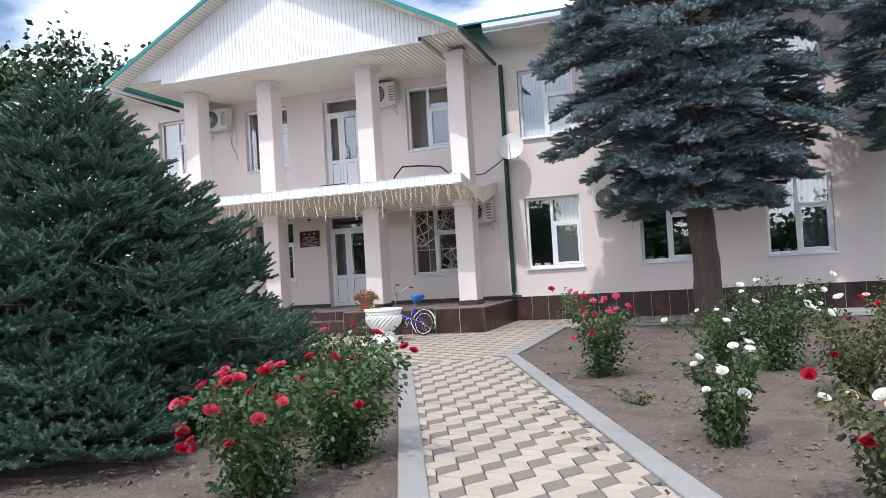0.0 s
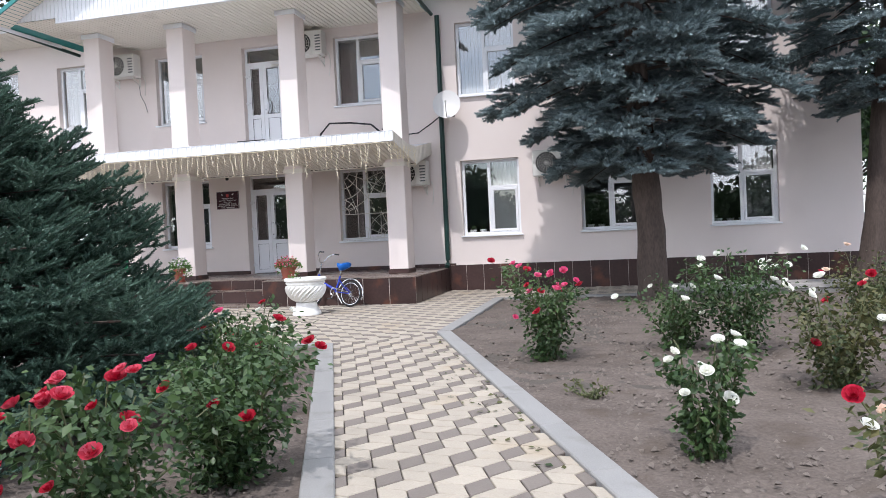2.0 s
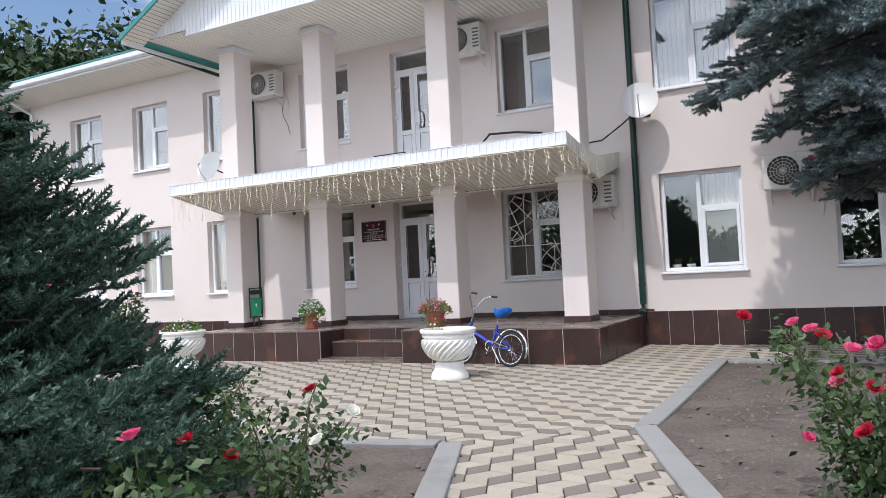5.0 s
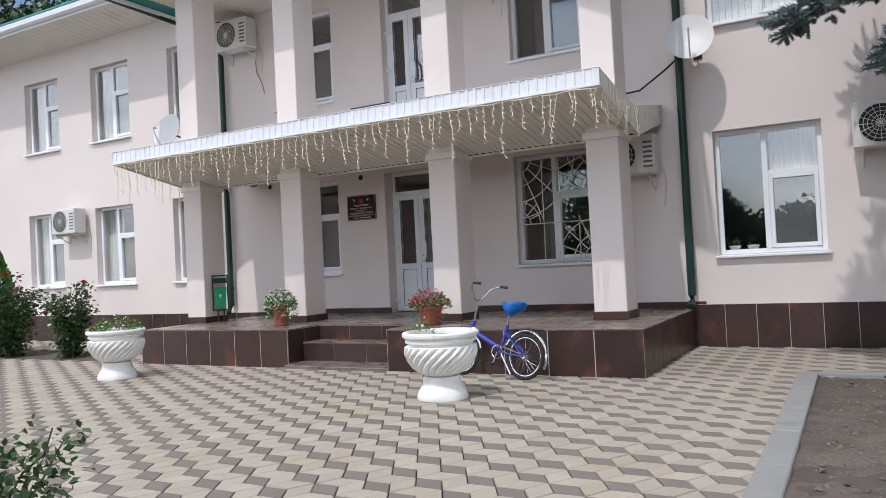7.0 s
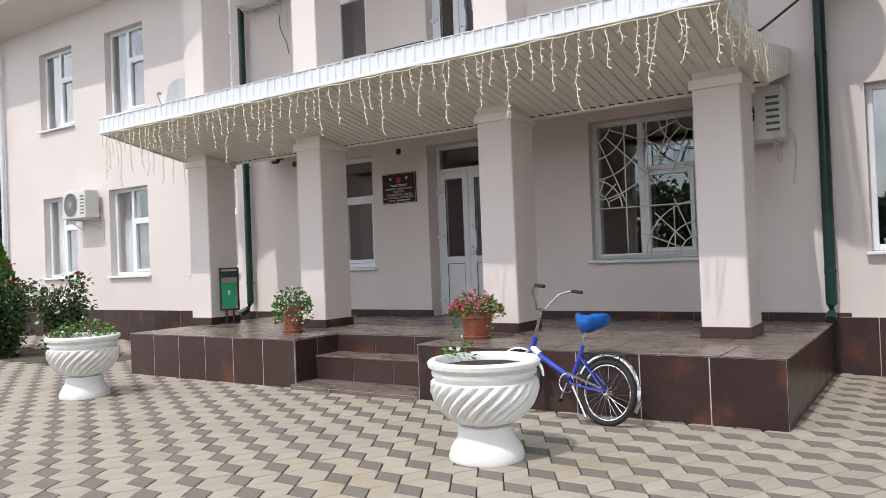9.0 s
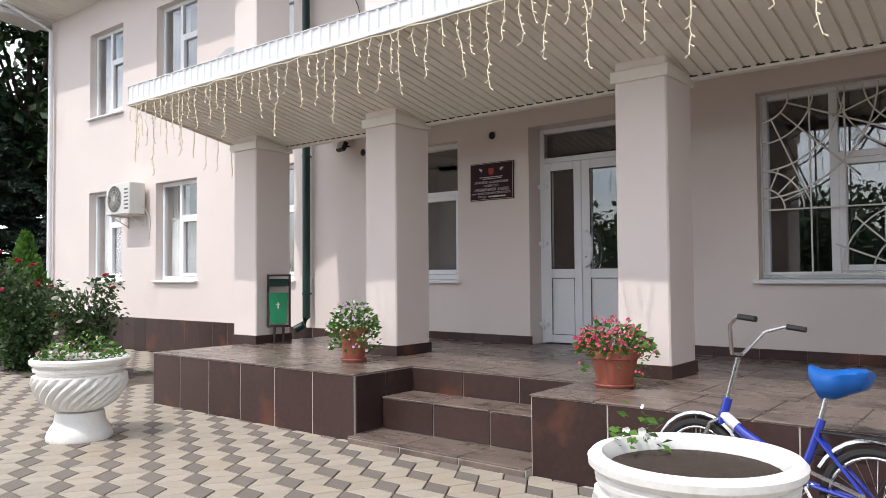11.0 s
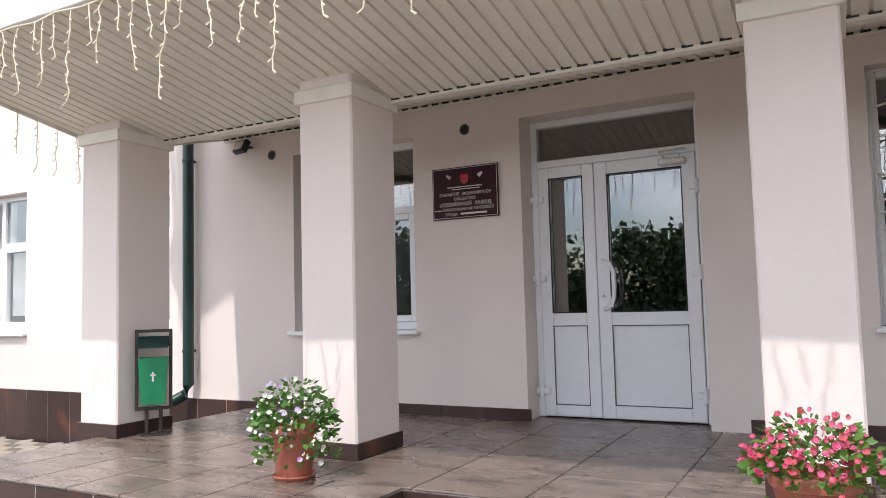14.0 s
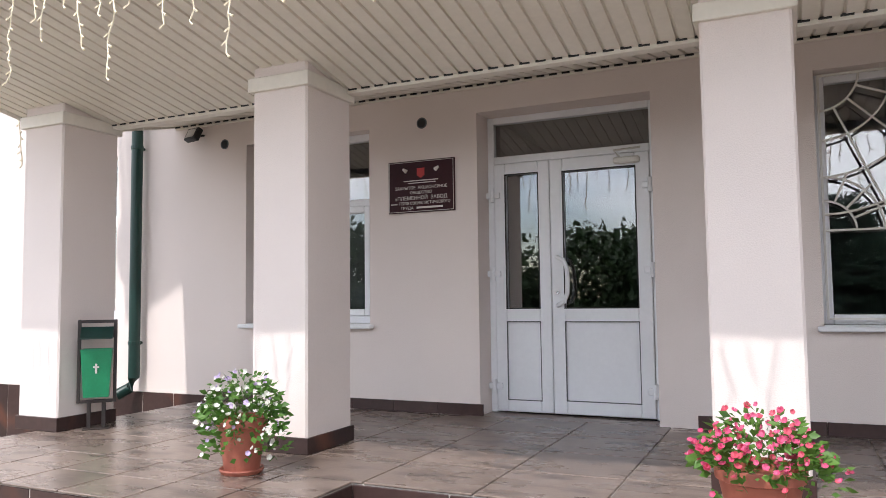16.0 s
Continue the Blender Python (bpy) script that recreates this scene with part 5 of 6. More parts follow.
rose_bush(2.75, 8.6, 0.80, 0.45, 700, (("white", 4), ("red", 2)), "thin rose bush with few blooms", 111, True)
rose_bush(1.38, 4.75, 0.72, 0.36, 900, (("peach", 6), ("red", 4), ("white", 2)), "rose bush with peach blooms and turning leaves", 112, True)
rose_bush(3.35, 9.0, 0.95, 0.50, 1000, (("pink", 6), ("peach", 4), ("white", 3)), "rose bush with pink and yellowish blooms", 113)
rose_bush(3.0, 11.6, 0.9, 0.5, 900, (("peach", 5), ("red", 3)), "rose bush with yellowish blooms near the spruce", 114, True)
rose_bush(-1.35, 15.3, 0.16, 0.20, 120, (), "tiny rose seedling at the bed corner", 115, size=0.04)
rose_bush(-0.20, 7.65, 0.12, 0.16, 50, (), "dry cut rose stump in the soil", 116, True, 0.04)
rose_bush(-14.2, 15.95, 1.35, 0.52, 1300, (("white", 8), ("red", 3)), "tall rose bush with pale blooms by the wing", 117, size=0.075)
rose_bush(-15.85, 15.78, 1.6, 0.66, 2300, (("red", 14), ("pink", 3)), "tall rose bush with red blooms by the wing", 118, size=0.075)
rose_bush(-17.6, 15.7, 1.35, 0.62, 1500, (("red", 6),), "leafy rose bush at the far bed", 119, size=0.075)


def column_shrub(x, y, h, r, seed):
    """A narrow upright evergreen: a short stem and a pointed crown of small sprays."""
    g = np.random.default_rng(seed)
    t = thing("evergreen_shrub", (x, y, 0.0), "bright green pointed evergreen shrub among the rose bushes", "shrub")
    part("stem", MB().tube([(x, y, -0.04), (x + 0.02, y, h * 0.5), (x, y, h * 0.9)], [0.035, 0.025, 0.008], 7), BARK, t)
    n = 2600
    u, a = g.uniform(0, 1, n) ** 1.3, g.uniform(0, 6.28, n)
    q = r * (1 - u) ** 0.7 * np.minimum(1, 0.5 + u * 3) * np.sqrt(g.uniform(0.25, 1.1, n)) * (1 + 0.18 * np.sin(a * 3 + u * 9))
    pos = np.stack([x + q * np.cos(a), y + q * np.sin(a), 0.06 + u * h], 1)
    way = np.stack([np.cos(a) * 0.5, np.sin(a) * 0.5, np.full(n, 1.0)], 1) + g.normal(size=(n, 3)) * 0.3
    v, f = scatter(LEAF_V, LEAF_F, frames_along(way, g.uniform(0, 6.28, n), g.uniform(0.06, 0.12, n)), pos)
    soup("crown", v, f, FLOWER_LEAF, t)


column_shrub(-17.0, 16.3, 1.95, 0.50, 131)


# ---- urns, pots, flowers ----
def flowers(thing_at, z, r, h, leaves, n_flower, mats, spill, seed, parent):
    """Leaves and small open flowers of a planter."""
    g = np.random.default_rng(seed)
    a, q = g.uniform(0, 6.28, leaves), r * np.sqrt(g.uniform(0, 1, leaves))
    zz = z + h * (1 - (q / r) ** 2 * 0.75) * g.uniform(0.1, 1, leaves)
    pos = np.stack([thing_at[0] + q * np.cos(a), thing_at[1] + q * np.sin(a), zz], 1)
    fall = g.uniform(size=leaves) < spill
    pos[fall, 2] -= g.uniform(0, 0.22, leaves)[fall]
    pos[fall, 0] += 0.06
    pos[fall, 1] -= 0.05
    v, f = scatter(LEAF_V, LEAF_F, frames_along(np.stack([np.cos(a), np.sin(a), g.normal(size=leaves) * 0.5 + 0.2], 1), g.normal(size=leaves), g.uniform(0.03, 0.06, leaves)), pos)
    soup("leaves", v, f, FLOWER_LEAF, parent)
    for k in range(n_flower):
        i = int(g.integers(0, leaves))
        c = pos[i] + np.array([math.cos(a[i]) * 0.02, math.sin(a[i]) * 0.02 - 0.02, 0.03])
        me = mats[k % len(mats)]
        piece("flower", me, parent, pose(*c, g.uniform(20, 80), 0, g.uniform(-60, 60)) @ Matrix.Scale(g.uniform(0.7, 1.2), 4))


def small_flower(material, size):
    way = np.array([(math.cos(k * 1.2566), math.sin(k * 1.2566), 0.35) for k in range(5)])
    v, f = scatter(PETAL_V, PETAL_F, frames_along(way, np.zeros(5), np.full(5, size)), np.zeros((5, 3)))
    me = bpy.data.meshes.new("flower")
    me.from_pydata(v.tolist(), [], f.tolist())
    me.materials.append(material)
    return me


FL = {k: small_flower(m, 0.016) for k, m in (("white", P_WHITE), ("pink", P_PINK), ("lilac", P_LILAC), ("red", P_RED), ("rose", P_PINKRED))}


def urn(x, y, label):
    u = thing("urn_planter", (x, y, 0.02), label, "urn planter", "urn planters")
    z = 0.024
    part("base", MB().lathe([(0.25, 0.0), (0.255, 0.02), (0.24, 0.07), (0.222, 0.10), (0.195, 0.14), (0.188, 0.19), (0.18, 0.222)], 40, (x, y, z)), WHITE_PLASTER, u, "round flared white base", smooth=True)
    prof = [(0.15, 0.205), (0.19, 0.225, 0.2)]
    for k in range(13):
        s = k / 12
        prof.append((0.15 + 0.232 * math.sin(s * math.pi / 2) ** 0.55, 0.23 + 0.29 * s, min(1, 4 * s, 4 * (1 - s) + 0.15)))
    prof += [(0.345, 0.53), (0.35, 0.55), (0.375, 0.56), (0.378, 0.58), (0.36, 0.59), (0.385, 0.605), (0.402, 0.62), (0.405, 0.645), (0.39, 0.66), (0.35, 0.66), (0.335, 0.63), (0.33, 0.57)]
    prof = [(q[0] * 0.93, *q[1:]) for q in prof]
    part("bowl", MB().lathe(prof, 144, (x, y, z), ribs=24, rib=0.017, twist=3.4), WHITE_PLASTER, u, "white bowl with slanting flutes and rolled rim", smooth=True)
    part("earth", MB().lathe([(0.306, 0.575), (0.306, 0.605), (0.2, 0.615), (0.02, 0.62)], 28, (x, y, z)), POT_SOIL, u, "dark dry potting soil")
    return u


u1 = urn(-5.45, 13.90, "white fluted concrete urn planter, almost bare earth")
flowers((-5.70, 14.0, 0), 0.64, 0.09, 0.22, 46, 4, [FL["white"]], 0.0, 1, u1)
u2 = urn(-10.62, 14.15, "white fluted concrete urn planter with small flowers")
flowers((-10.62, 14.15, 0), 0.63, 0.33, 0.24, 420, 46, [FL["white"], FL["lilac"], FL["white"], FL["pink"]], 0.0, 2, u2)


def pot(x, y, label, h, r, seed, mats, leaves, count, spread, tall, spill):
    p = thing("flower_pot", (x, y, PZ), label, "flower pot", "flower pots")
    part("saucer", MB().lathe([(r * 0.80, 0.001), (r * 0.88, 0.02), (r * 0.86, 0.028), (r * 0.6, 0.015)], 32, (x, y, PZ)), TERRACOTTA, p, smooth=True)
    part("pot_body", MB().lathe([(r * 0.66, 0.016), (r * 0.70, 0.02), (r * 0.92, h - 0.06), (r * 0.93, h - 0.055), (r, h - 0.05), (r * 1.02, h - 0.01), (r, h), (r * 0.93, h), (r * 0.9, h - 0.04), (r * 0.3, h - 0.045)], 36, (x, y, PZ)), TERRACOTTA, p, "terracotta plastic pot with rim", smooth=True)
    flowers((x, y, 0), PZ + h - 0.02, spread, tall, leaves, count, mats, spill, seed, p)


pot(-9.38, 16.05, "terracotta pot with trailing white and lilac petunias", 0.30, 0.135, 5, [FL["white"], FL["white"], FL["lilac"]], 800, 140, 0.22, 0.28, 0.42)
pot(-6.79, 16.03, "terracotta pot with bright pink geraniums", 0.25, 0.17, 6, [FL["pink"], FL["pink"], FL["rose"]], 750, 240, 0.25, 0.24, 0.12)


# ---- bicycle ----
def bicycle(x, y):
    b = thing("bicycle", (x, y, 0.024), "small blue folding bicycle with covered seat leaning on the porch", "bicycle")
    m = pose(x, y, 0.024, 9, 0, 166)           # local x ahead, leaning to the porch
    def add(name, mb, material, label="", parent=None, smooth=True):
        return part(name, mb.turn(m), material, parent or b, label, smooth)
    r = 0.252
    for cx, nm in ((0.0, "rear_wheel"), (0.92, "front_wheel")):
        circ = [(cx + r * 0.93 * math.cos(t * math.pi / 18), 0, r + r * 0.93 * math.sin(t * math.pi / 18)) for t in range(37)]
        w = add(nm, MB().tube([(cx, -0.04, r), (cx, 0.04, r)], 0.022, 10), CHROME)
        add("tyre", MB().tube(circ, 0.021, 8, False), RUBBER, "black tyre", w)
        add("rim", MB().tube([(cx + (p[0] - cx) * 0.90, 0, r + (p[2] - r) * 0.90) for p in circ], 0.009, 6, False), CHROME, "bright rim", w)
        sp = MB()
        for k in range(24):
            a = k * math.pi / 12
            sp.tube([(cx + 0.02 * math.cos(a + 0.8), 0.02 * (-1) ** k, r + 0.02 * math.sin(a + 0.8)), (cx + r * 0.84 * math.cos(a), 0, r + r * 0.84 * math.sin(a))], 0.0016, 3, False)
        add("spokes", sp, CHROME, "", w)
        guard = [(cx + r * 1.13 * math.cos(radians(t)), 0, r + r * 1.13 * math.sin(radians(t))) for t in range(10 if cx else 25, 171 if cx else 215, 12)]
        add("mudguard", MB().tube(guard, 0.016, 6), CHROME)
    fr = MB().tube([(0.80, 0, 0.56), (0.66, 0, 0.47), (0.44, 0, 0.37), (0.36, 0, 0.33)], [0.024, 0.026, 0.026, 0.024], 10)
    fr.tube([(0.36, 0, 0.28), (0.30, 0, 0.46), (0.26, 0, 0.60)], 0.019, 10)
    fr.tube([(0.0, 0.04, r), (0.34, 0.03, 0.29)], 0.010, 6).tube([(0.0, -0.04, r), (0.34, -0.03, 0.29)], 0.010, 6)
    fr.tube([(0.0, 0.04, r), (0.28, 0.02, 0.52)], 0.009, 6).tube([(0.0, -0.04, r), (0.28, -0.02, 0.52)], 0.009, 6)
    fr.tube([(0.795, 0, 0.50), (0.765, 0, 0.64)], 0.024, 10)
    add("bike_frame", fr, BIKE_BLUE, "glossy blue frame")
    add("decal", MB().tube([(0.785, 0, 0.55), (0.70, 0, 0.498)], 0.0275, 10), UPVC, "white painted band")
    add("kickstand", MB().tube([(0.30, 0.05, 0.27), (0.10, 0.12, 0.05)], 0.009, 6), CHROME)
    add("fork", MB().tube([(0.92, 0.05, r), (0.83, 0.05, 0.50), (0.80, 0.0, 0.53)], 0.011, 8).tube([(0.92, -0.05, r), (0.83, -0.05, 0.50), (0.80, 0.0, 0.53)], 0.011, 8), CHROME)
    add("stem", MB().tube([(0.77, 0, 0.62), (0.72, 0, 0.86)], 0.013, 8), CHROME)
    bars = [(0.50, -0.25, 1.05), (0.60, -0.24, 1.06), (0.68, -0.17, 1.02), (0.73, -0.05, 0.88), (0.73, 0.05, 0.88), (0.68, 0.17, 1.02), (0.60, 0.24, 1.06), (0.50, 0.25, 1.05)]
    hb = add("handlebar", MB().tube(bars, 0.011, 8), CHROME, "high chrome handlebar")
    for s in (-1, 1):
        add("grip", MB().tube([(0.49, 0.25 * s, 1.05), (0.59, 0.242 * s, 1.06)], 0.016, 8), BLACK, "", hb)
    add("seat_post", MB().tube([(0.27, 0, 0.58), (0.235, 0, 0.74)], 0.013, 8), CHROME)
    seat = []
    for s, wd, top, low in ((0.045, 0.055, 0.84, 0.79), (0.07, 0.095, 0.865, 0.755), (0.13, 0.112, 0.865, 0.735), (0.20, 0.095, 0.855, 0.705), (0.27, 0.062, 0.855, 0.70), (0.325, 0.035, 0.86, 0.77)):
        mid, half = (top + low) / 2 + 0.02, (top - low) / 2
        seat.append([(s, wd * math.cos(t * math.pi / 6), mid + half * math.sin(t * math.pi / 6) * (0.6 if t < 6 else 1.3)) for t in range(12)])
    mb = MB().add([p for rr in seat for p in rr], [(i * 12 + k, i * 12 + (k + 1) % 12, i * 12 + 12 + (k + 1) % 12, i * 12 + 12 + k) for i in range(5) for k in range(12)] + [tuple(range(12)), tuple(range(60, 72))])
    add("saddle", mb, SEAT_BLUE, "saddle in a bright blue plastic cover")
    rk = MB()
    for s in (-0.05, 0.05):
        rk.tube([(0.26, s * 0.3, 0.54), (0.12, s, 0.545), (-0.20, s, 0.55)], 0.006, 6).tube([(0.0, s, r), (-0.14, s, 0.55)], 0.005, 5)
    for k in range(4):
        rk.tube([(-0.20 + k * 0.09, -0.05, 0.55), (-0.20 + k * 0.09, 0.05, 0.55)], 0.005, 5)
    add("luggage_rack", rk, BLACK)
    add("chainring", MB().tube([(0.36 + 0.075 * math.cos(t * math.pi / 10), 0.05, 0.29 + 0.075 * math.sin(t * math.pi / 10)) for t in range(21)], 0.006, 5, False), CHROME)
    for s in (-1, 1):
        cr = add("crank", MB().tube([(0.36, 0.05 * s, 0.29), (0.36 + 0.04 * s, 0.07 * s, 0.29 - 0.14 * s)], 0.008, 6), CHROME)
        add("pedal", MB().box(0.32 + 0.04 * s, 0.075 * s, 0.28 - 0.14 * s, 0.41 + 0.04 * s, 0.14 * s, 0.305 - 0.14 * s, 0.005), BLACK, "", cr, False)
    add("chain_guard", MB().tube([(0.02, 0.055, r + 0.03), (0.36, 0.06, 0.37)], 0.010, 5), CHROME)


bicycle(-5.08, 15.07)

# ---- litter bin ----
def litter_bin(x, y, turn):
    """A small bucket hung between two posts under a pitched lid, on a twin-legged foot."""
    b = thing("litter_bin", (x, y, PZ), "green metal litter bin in a dark stand with a lid", "litter bin")
    m = pose(x, y, PZ, 0, 0, turn)
    def add(name, mb, material, label=""):
        return part(name, mb.turn(m), material, b, label)
    for sx in (-0.122, 0.122):
        add("post", MB().box(sx - 0.012, -0.012, 0.19, sx + 0.012, 0.012, 0.80, 0.003), DARK_METAL)
    add("cross_bar", MB().box(-0.11, -0.012, 0.19, 0.11, 0.012, 0.214, 0.003), DARK_METAL)
    add("top_bar", MB().box(-0.11, -0.012, 0.775, 0.11, 0.012, 0.798, 0.003), DARK_METAL)
    for sx in (-0.05, 0.05):
        add("leg", MB().box(sx - 0.014, -0.012, 0.002, sx + 0.014, 0.012, 0.19, 0.003), DARK_METAL)
    add("foot_plate", MB().box(-0.09, -0.06, 0.001, 0.09, 0.06, 0.010, 0.003), DARK_METAL)
    bucket = MB()
    lo, hi = [(-0.085, -0.065), (0.085, -0.065), (0.085, 0.065), (-0.085, 0.065)], [(-0.106, -0.085), (0.106, -0.085), (0.106, 0.085), (-0.106, 0.085)]
    inner = [(p[0] * 0.94, p[1] * 0.94) for p in hi]
    vs = [(*p, 0.235) for p in lo] + [(*p, 0.585) for p in hi] + [(*p, 0.585) for p in inner] + [(p[0] * 0.9, p[1] * 0.9, 0.25) for p in lo]
    fs = [(3, 2, 1, 0), (12, 13, 14, 15)] + [(4 * r + i, 4 * r + (i + 1) % 4, 4 * r + 4 + (i + 1) % 4, 4 * r + 4 + i) for r in range(3) for i in range(4)]
    add("bucket", bucket.add(vs, fs), BIN_GREEN, "bright green bucket")
    add("emblem", MB().box(-0.007, -0.083, 0.41, 0.007, -0.074, 0.48, 0).box(-0.02, -0.083, 0.45, 0.02, -0.074, 0.462, 0), SIGN_TEXT)
    add("lid", MB().extrude([(-0.12, 0.66), (0.0, 0.735), (0.12, 0.66), (0.12, 0.67), (0.0, 0.747), (-0.12, 0.67)], -0.109, 0.109, "x"), GREEN_METAL, "dark green tent-shaped lid")


litter_bin(-11.33, 16.76, 45)

# ---- plaque ----
SXA, SXB, SZA, SZB = -9.70, -9.09, 2.19, 2.625
plaque = thing("plaque", ((SXA + SXB) / 2, YW, SZA), "dark maroon glass plaque with pale lettering beside the door", "plaque")
part("plate", MB().box(SXA, YW - 0.022, SZA, SXB, YW - 0.003, SZB, 0.003), SIGN_RED, plaque)
part("border", ring(SXA + 0.008, SXB - 0.008, SZA + 0.008, SZB - 0.008, YW - 0.0245, YW - 0.0225, 0.004, 0), SIGN_TEXT, plaque)


def lettering(text, cx, z, size, width):
    cu = bpy.data.curves.new("lettering", "FONT")
    cu.body, cu.size, cu.align_x, cu.extrude = text, size, "CENTER", 0.0006
    ob = new("lettering", cu)
    me = bpy.data.meshes.new_from_object(ob.evaluated_get(bpy.context.evaluated_depsgraph_get()))
    bpy.data.objects.remove(ob)
    xs = [p.co.x for p in me.vertices] or [0, 1]
    s = width / max(0.01, max(xs) - min(xs))
    me.transform(pose(cx, YW - 0.0235, z, 90, 0, 0) @ Matrix.Diagonal((s, 1, 1, 1)))
    me.materials.append(SIGN_TEXT)
    o = new("lettering", me)
    o.parent = plaque
    o.matrix_parent_inverse = plaque.matrix_basis.inverted()


SC = (SXA + SXB) / 2
lettering("ЗАКРЫТОЕ  АКЦИОНЕРНОЕ", SC, 2.385, 0.036, 0.48)
lettering("ОБЩЕСТВО", SC, 2.345, 0.034, 0.20)
lettering("«ПЛЕМЕННОЙ  ЗАВОД", SC, 2.297, 0.044, 0.48)
lettering("ГЕРОЯ СОЦИАЛИСТИЧЕСКОГО", SC + 0.03, 2.258, 0.034, 0.47)
lettering("ТРУДА", SC - 0.13, 2.218, 0.034, 0.12)
for xa, xb, za, zb in ((-0.04, 0.20, 2.222, 2.238), (-0.28, -0.22, 2.262, 2.270), (-0.16, 0.16, 2.452, 2.460), (-0.12, 0.14, 2.434, 2.441)):
    part("worn_line", MB().box(SC + xa, YW - 0.0245, za, SC + xb, YW - 0.0225, zb, 0), SIGN_TEXT, plaque)
part("shield", MB().extrude([(SC - 0.035, 2.56), (SC + 0.035, 2.56), (SC + 0.035, 2.50), (SC, 2.475), (SC - 0.035, 2.50)], YW - 0.0245, YW - 0.0225, "y"), RED, plaque, "small red shield shape")
for sx in (-1, 1):
    part("leaf_shape", MB().tube([(SC + sx * 0.13, YW - 0.023, 2.535), (SC + sx * 0.165, YW - 0.023, 2.56)], [0.018, 0.010], 6), SIGN_TEXT, plaque)

# ---- light strings along the canopy edge ----
ls = thing("icicle_lights", (-8.1, CYF, 3.17), "cream icicle light strings hanging from the canopy edge", "light string")
part("cable", MB().tube([(CX0 + 0.05 + k * 0.2, CYF - 0.005 + 0.01 * math.sin(k * 2.1), 3.172 - 0.012 * (k % 2)) for k in range(40)] + [(CX1 - 0.005, CYF + 0.02, 3.16)], 0.006, 5), WARM_WIRE, ls)


def strand(x, y, length, sideways):
    mb = MB()
    n = max(3, int(length / 0.055))
    pts, px = [], 0.0
    for k in range(n + 1):
        px += rnd.uniform(-0.018, 0.018)
        pts.append((x + px, y + rnd.uniform(-0.008, 0.008), 3.168 - length * k / n))
    mb.tube(pts, 0.0046, 4)
    for k, p in enumerate(pts[1:]):
        s = rnd.choice((-1, 1))
        mb.tube([p, (p[0] + s * rnd.uniform(0.016, 0.034), p[1] - 0.006, p[2] - 0.020)], [0.0038, 0.0062], 4)
    part("strand", mb, WARM_WIRE, ls)


x = CX0 + 0.06
k = 0
while x < CX1 - 0.03:
    strand(x, CYF - 0.004, (0.18, 0.42, 0.30, 0.55, 0.24, 0.36)[k % 6] * rnd.uniform(0.8, 1.15), 0)
    x += rnd.uniform(0.085, 0.15)
    k += 1
for k in range(12):
    strand(CX1 + 0.012, CYF + 0.10 + k * 0.13, rnd.uniform(0.2, 0.42), 1)
for k in range(9):
    strand(CX0 - 0.012, CYF + 0.12 + k * 0.17, rnd.uniform(0.35, 0.75), 1)

# ---- small fittings, cables ----
fl = thing("floodlight", (-11.75, YW, 3.05), "small black floodlight on the porch wall", "floodlight")
part("lamp_head", MB().box(-0.085, -0.03, -0.065, 0.085, 0.03, 0.065, 0.008).turn(pose(-11.75, YW - 0.14, 3.06, -25, 0, -12)), BLACK, fl)
part("lamp_glass", MB().box(-0.06, -0.034, -0.045, 0.06, -0.0305, 0.045, 0).turn(pose(-11.75, YW - 0.14, 3.06, -25, 0, -12)), SIGN_TEXT, fl)
part("bracket", MB().tube([(-11.75, YW - 0.11, 3.06), (-11.75, YW - 0.002, 3.08)], 0.012, 6), BLACK, fl)
for vx, vz in ((-11.49, 2.97), (-9.39, 2.94)):
    vt = thing("wall_vent", (vx, YW, vz), "small round dark vent hole in the wall", "vent", "wall vents")
    part("sleeve", MB().tube([(vx + 0.042 * math.cos(t * math.pi / 10), YW - 0.003, vz + 0.042 * math.sin(t * math.pi / 10)) for t in range(21)], 0.006, 5, False), NET, vt)
    part("hole", MB().lathe([(0.040, 0), (0.040, 0.003)], 20).turn(pose(vx, YW - 0.001, vz, 90, 0, 0)), BLACK, vt)
hs = thing("hose", (-6.2, 17.6, 3.4), "black hose rising from the canopy to the wall", "hose")
part("hose_run", MB().tube([(-6.55, 17.3, 3.32), (-6.55, 17.6, 3.75), (-6.45, 17.9, 4.02), (-6.0, 18.05, 4.02), (-5.5, 18.1, 3.95), (-5.2, 18.0, 3.7), (-5.1, 17.8, 3.38)], 0.022, 8), BLACK, hs, smooth=True)
cb = thing("cable", (-4.2, 18.2, 3.8), "black sagging cable from canopy to dish", "cable", "cables")
part("cable_run", MB().tube([(-5.3, 18.27, 3.85), (-4.9, 18.25, 3.66), (-4.4, 18.2, 3.68), (-4.0, 18.0, 3.86), (-3.70, 17.92, 4.05)], 0.014, 6), BLACK, cb, smooth=True)
cb2 = thing("cable", (-11.6, 18.28, 5.2), "thin loose grey cable on the upper wall", "cable", "cables")
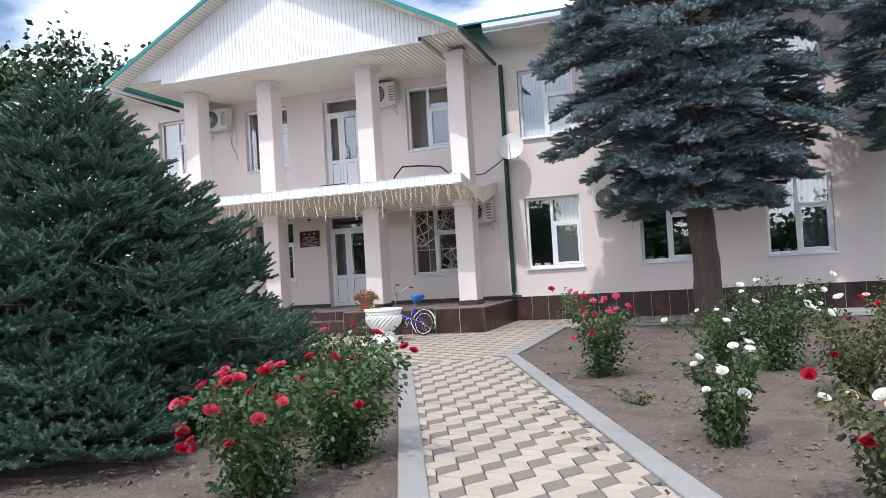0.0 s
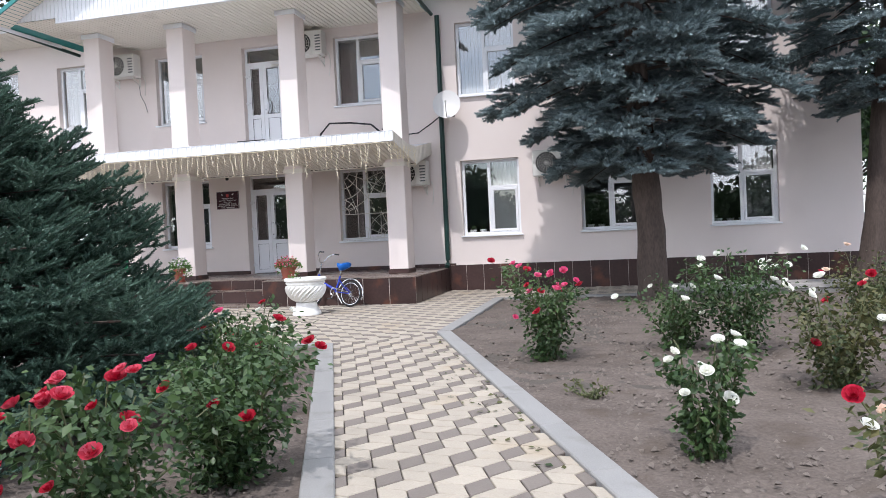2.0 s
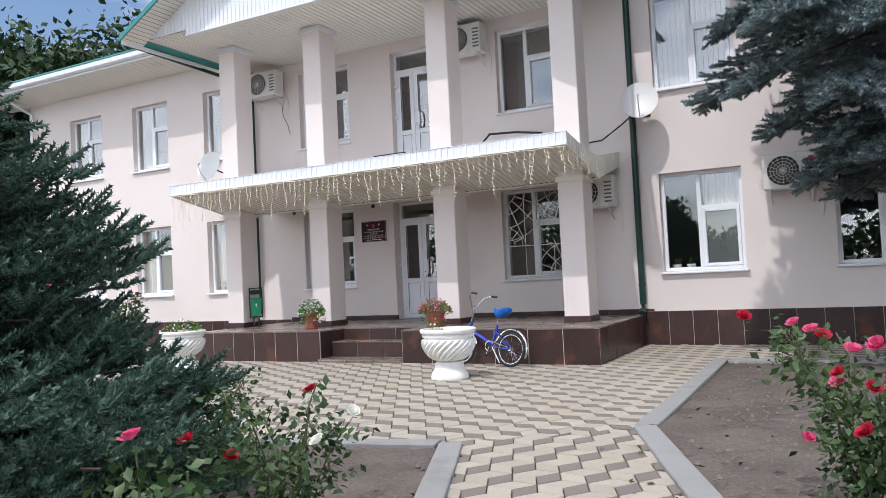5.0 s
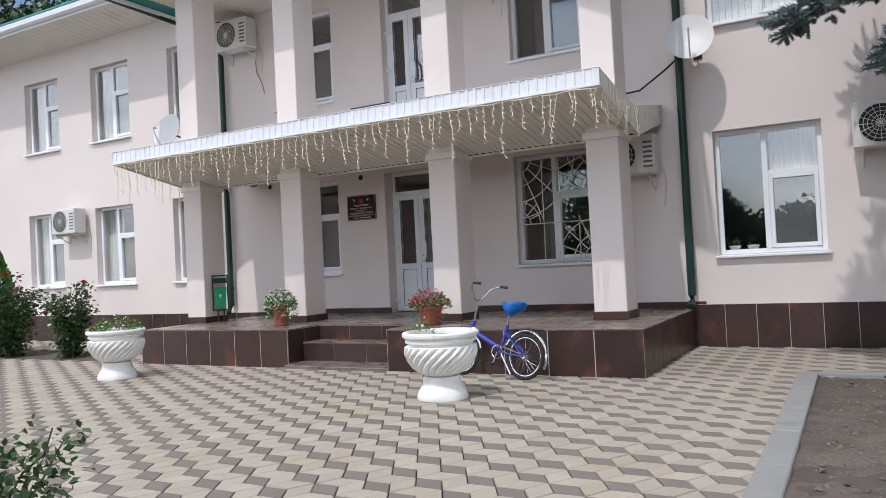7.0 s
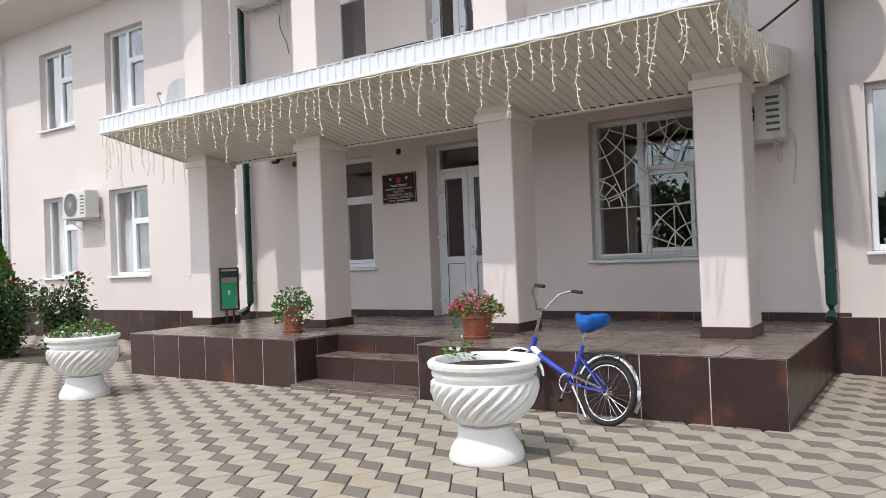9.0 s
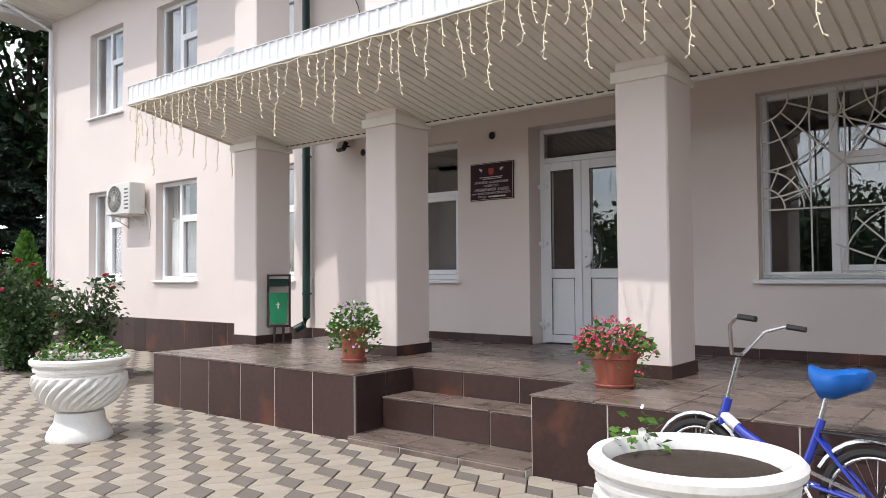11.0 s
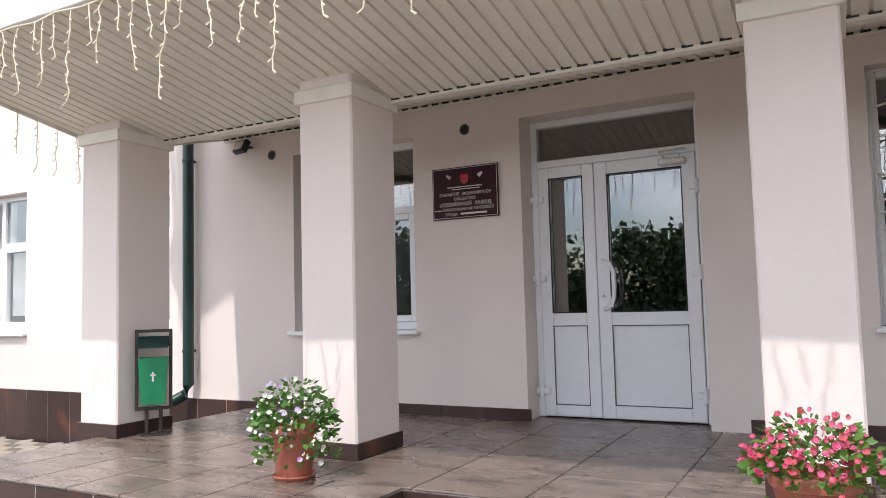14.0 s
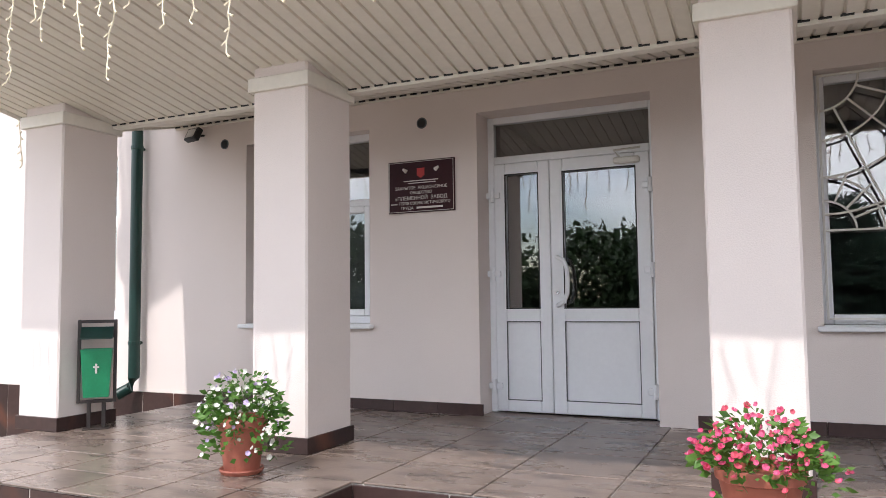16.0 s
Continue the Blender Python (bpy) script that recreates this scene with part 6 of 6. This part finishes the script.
part("cable_run", MB().tube([(-11.70, 18.28, 5.45), (-11.68, 18.28, 5.2), (-11.55, 18.28, 4.95), (-11.5, 18.28, 4.75)], 0.007, 5), NET, cb2)
mt = thing("rubber_mat", (-7.0, 15.6, 3.38), "dark flat sheet lying on the canopy edge", "mat")
part("sheet", MB().box(-7.45, 15.36, 3.387, -6.85, 15.75, 3.415, 0.01), BLACK, mt)

# flower pots on the inner sills
for wx in (-3.40, -0.71, 2.0):
    for k in range(5):
        px = wx + 0.10 + k * 0.24
        ip = thing("indoor_pot", (px, YW + 0.33, G0 + 0.03), "small white flower pot on the inner window sill", "flower pot", "indoor pots")
        part("pot_body", MB().lathe([(0.05, 0.0), (0.075, 0.10), (0.08, 0.10), (0.08, 0.12), (0.06, 0.12)], 16, (px, YW + 0.33, G0 + 0.032)), UPVC, ip, smooth=True)
        g = np.random.default_rng(300 + k)
        pos = np.array([px, YW + 0.33, G0 + 0.2]) + g.normal(size=(26, 3)) * np.array([0.03, 0.02, 0.05])
        v, f = scatter(LEAF_V, LEAF_F, frames_along(g.normal(size=(26, 3)) + np.array([0, 0, 0.5]), g.uniform(0, 6, 26), np.full(26, 0.05)), pos)
        soup("leaves", v, f, TREE_LEAF, ip)
    tagged(part("inner_sill", MB().box(wx - 0.06, YW + 0.21, G0 - 0.002, wx + 1.26, YW + WALL_T + 0.08, G0 + 0.03), UPVC), "white inner window sill", "sill", kind="structure")

# dry leaves blown against the kerb of the path
g = np.random.default_rng(77)
y = np.concatenate([g.normal(7.6, 0.8, 46), g.uniform(4, 11, 30)])
pos = np.stack([2.22 - K * y - np.abs(g.normal(0.05, 0.22, len(y))) - 0.02, y, np.full(len(y), 0.032)], 1)
v, f = scatter(LEAF_V, LEAF_F, frames_along(np.stack([g.normal(size=len(y)), g.normal(size=len(y)), np.full(len(y), 0.05)], 1), g.normal(size=len(y)) * 0.4, g.uniform(0.03, 0.07, len(y))), pos)
tagged(soup("leaf_litter", v, f, ROSE_LEAF_DRY), "dry leaves lying on the paving by the kerb", "leaf litter", kind="stuff")
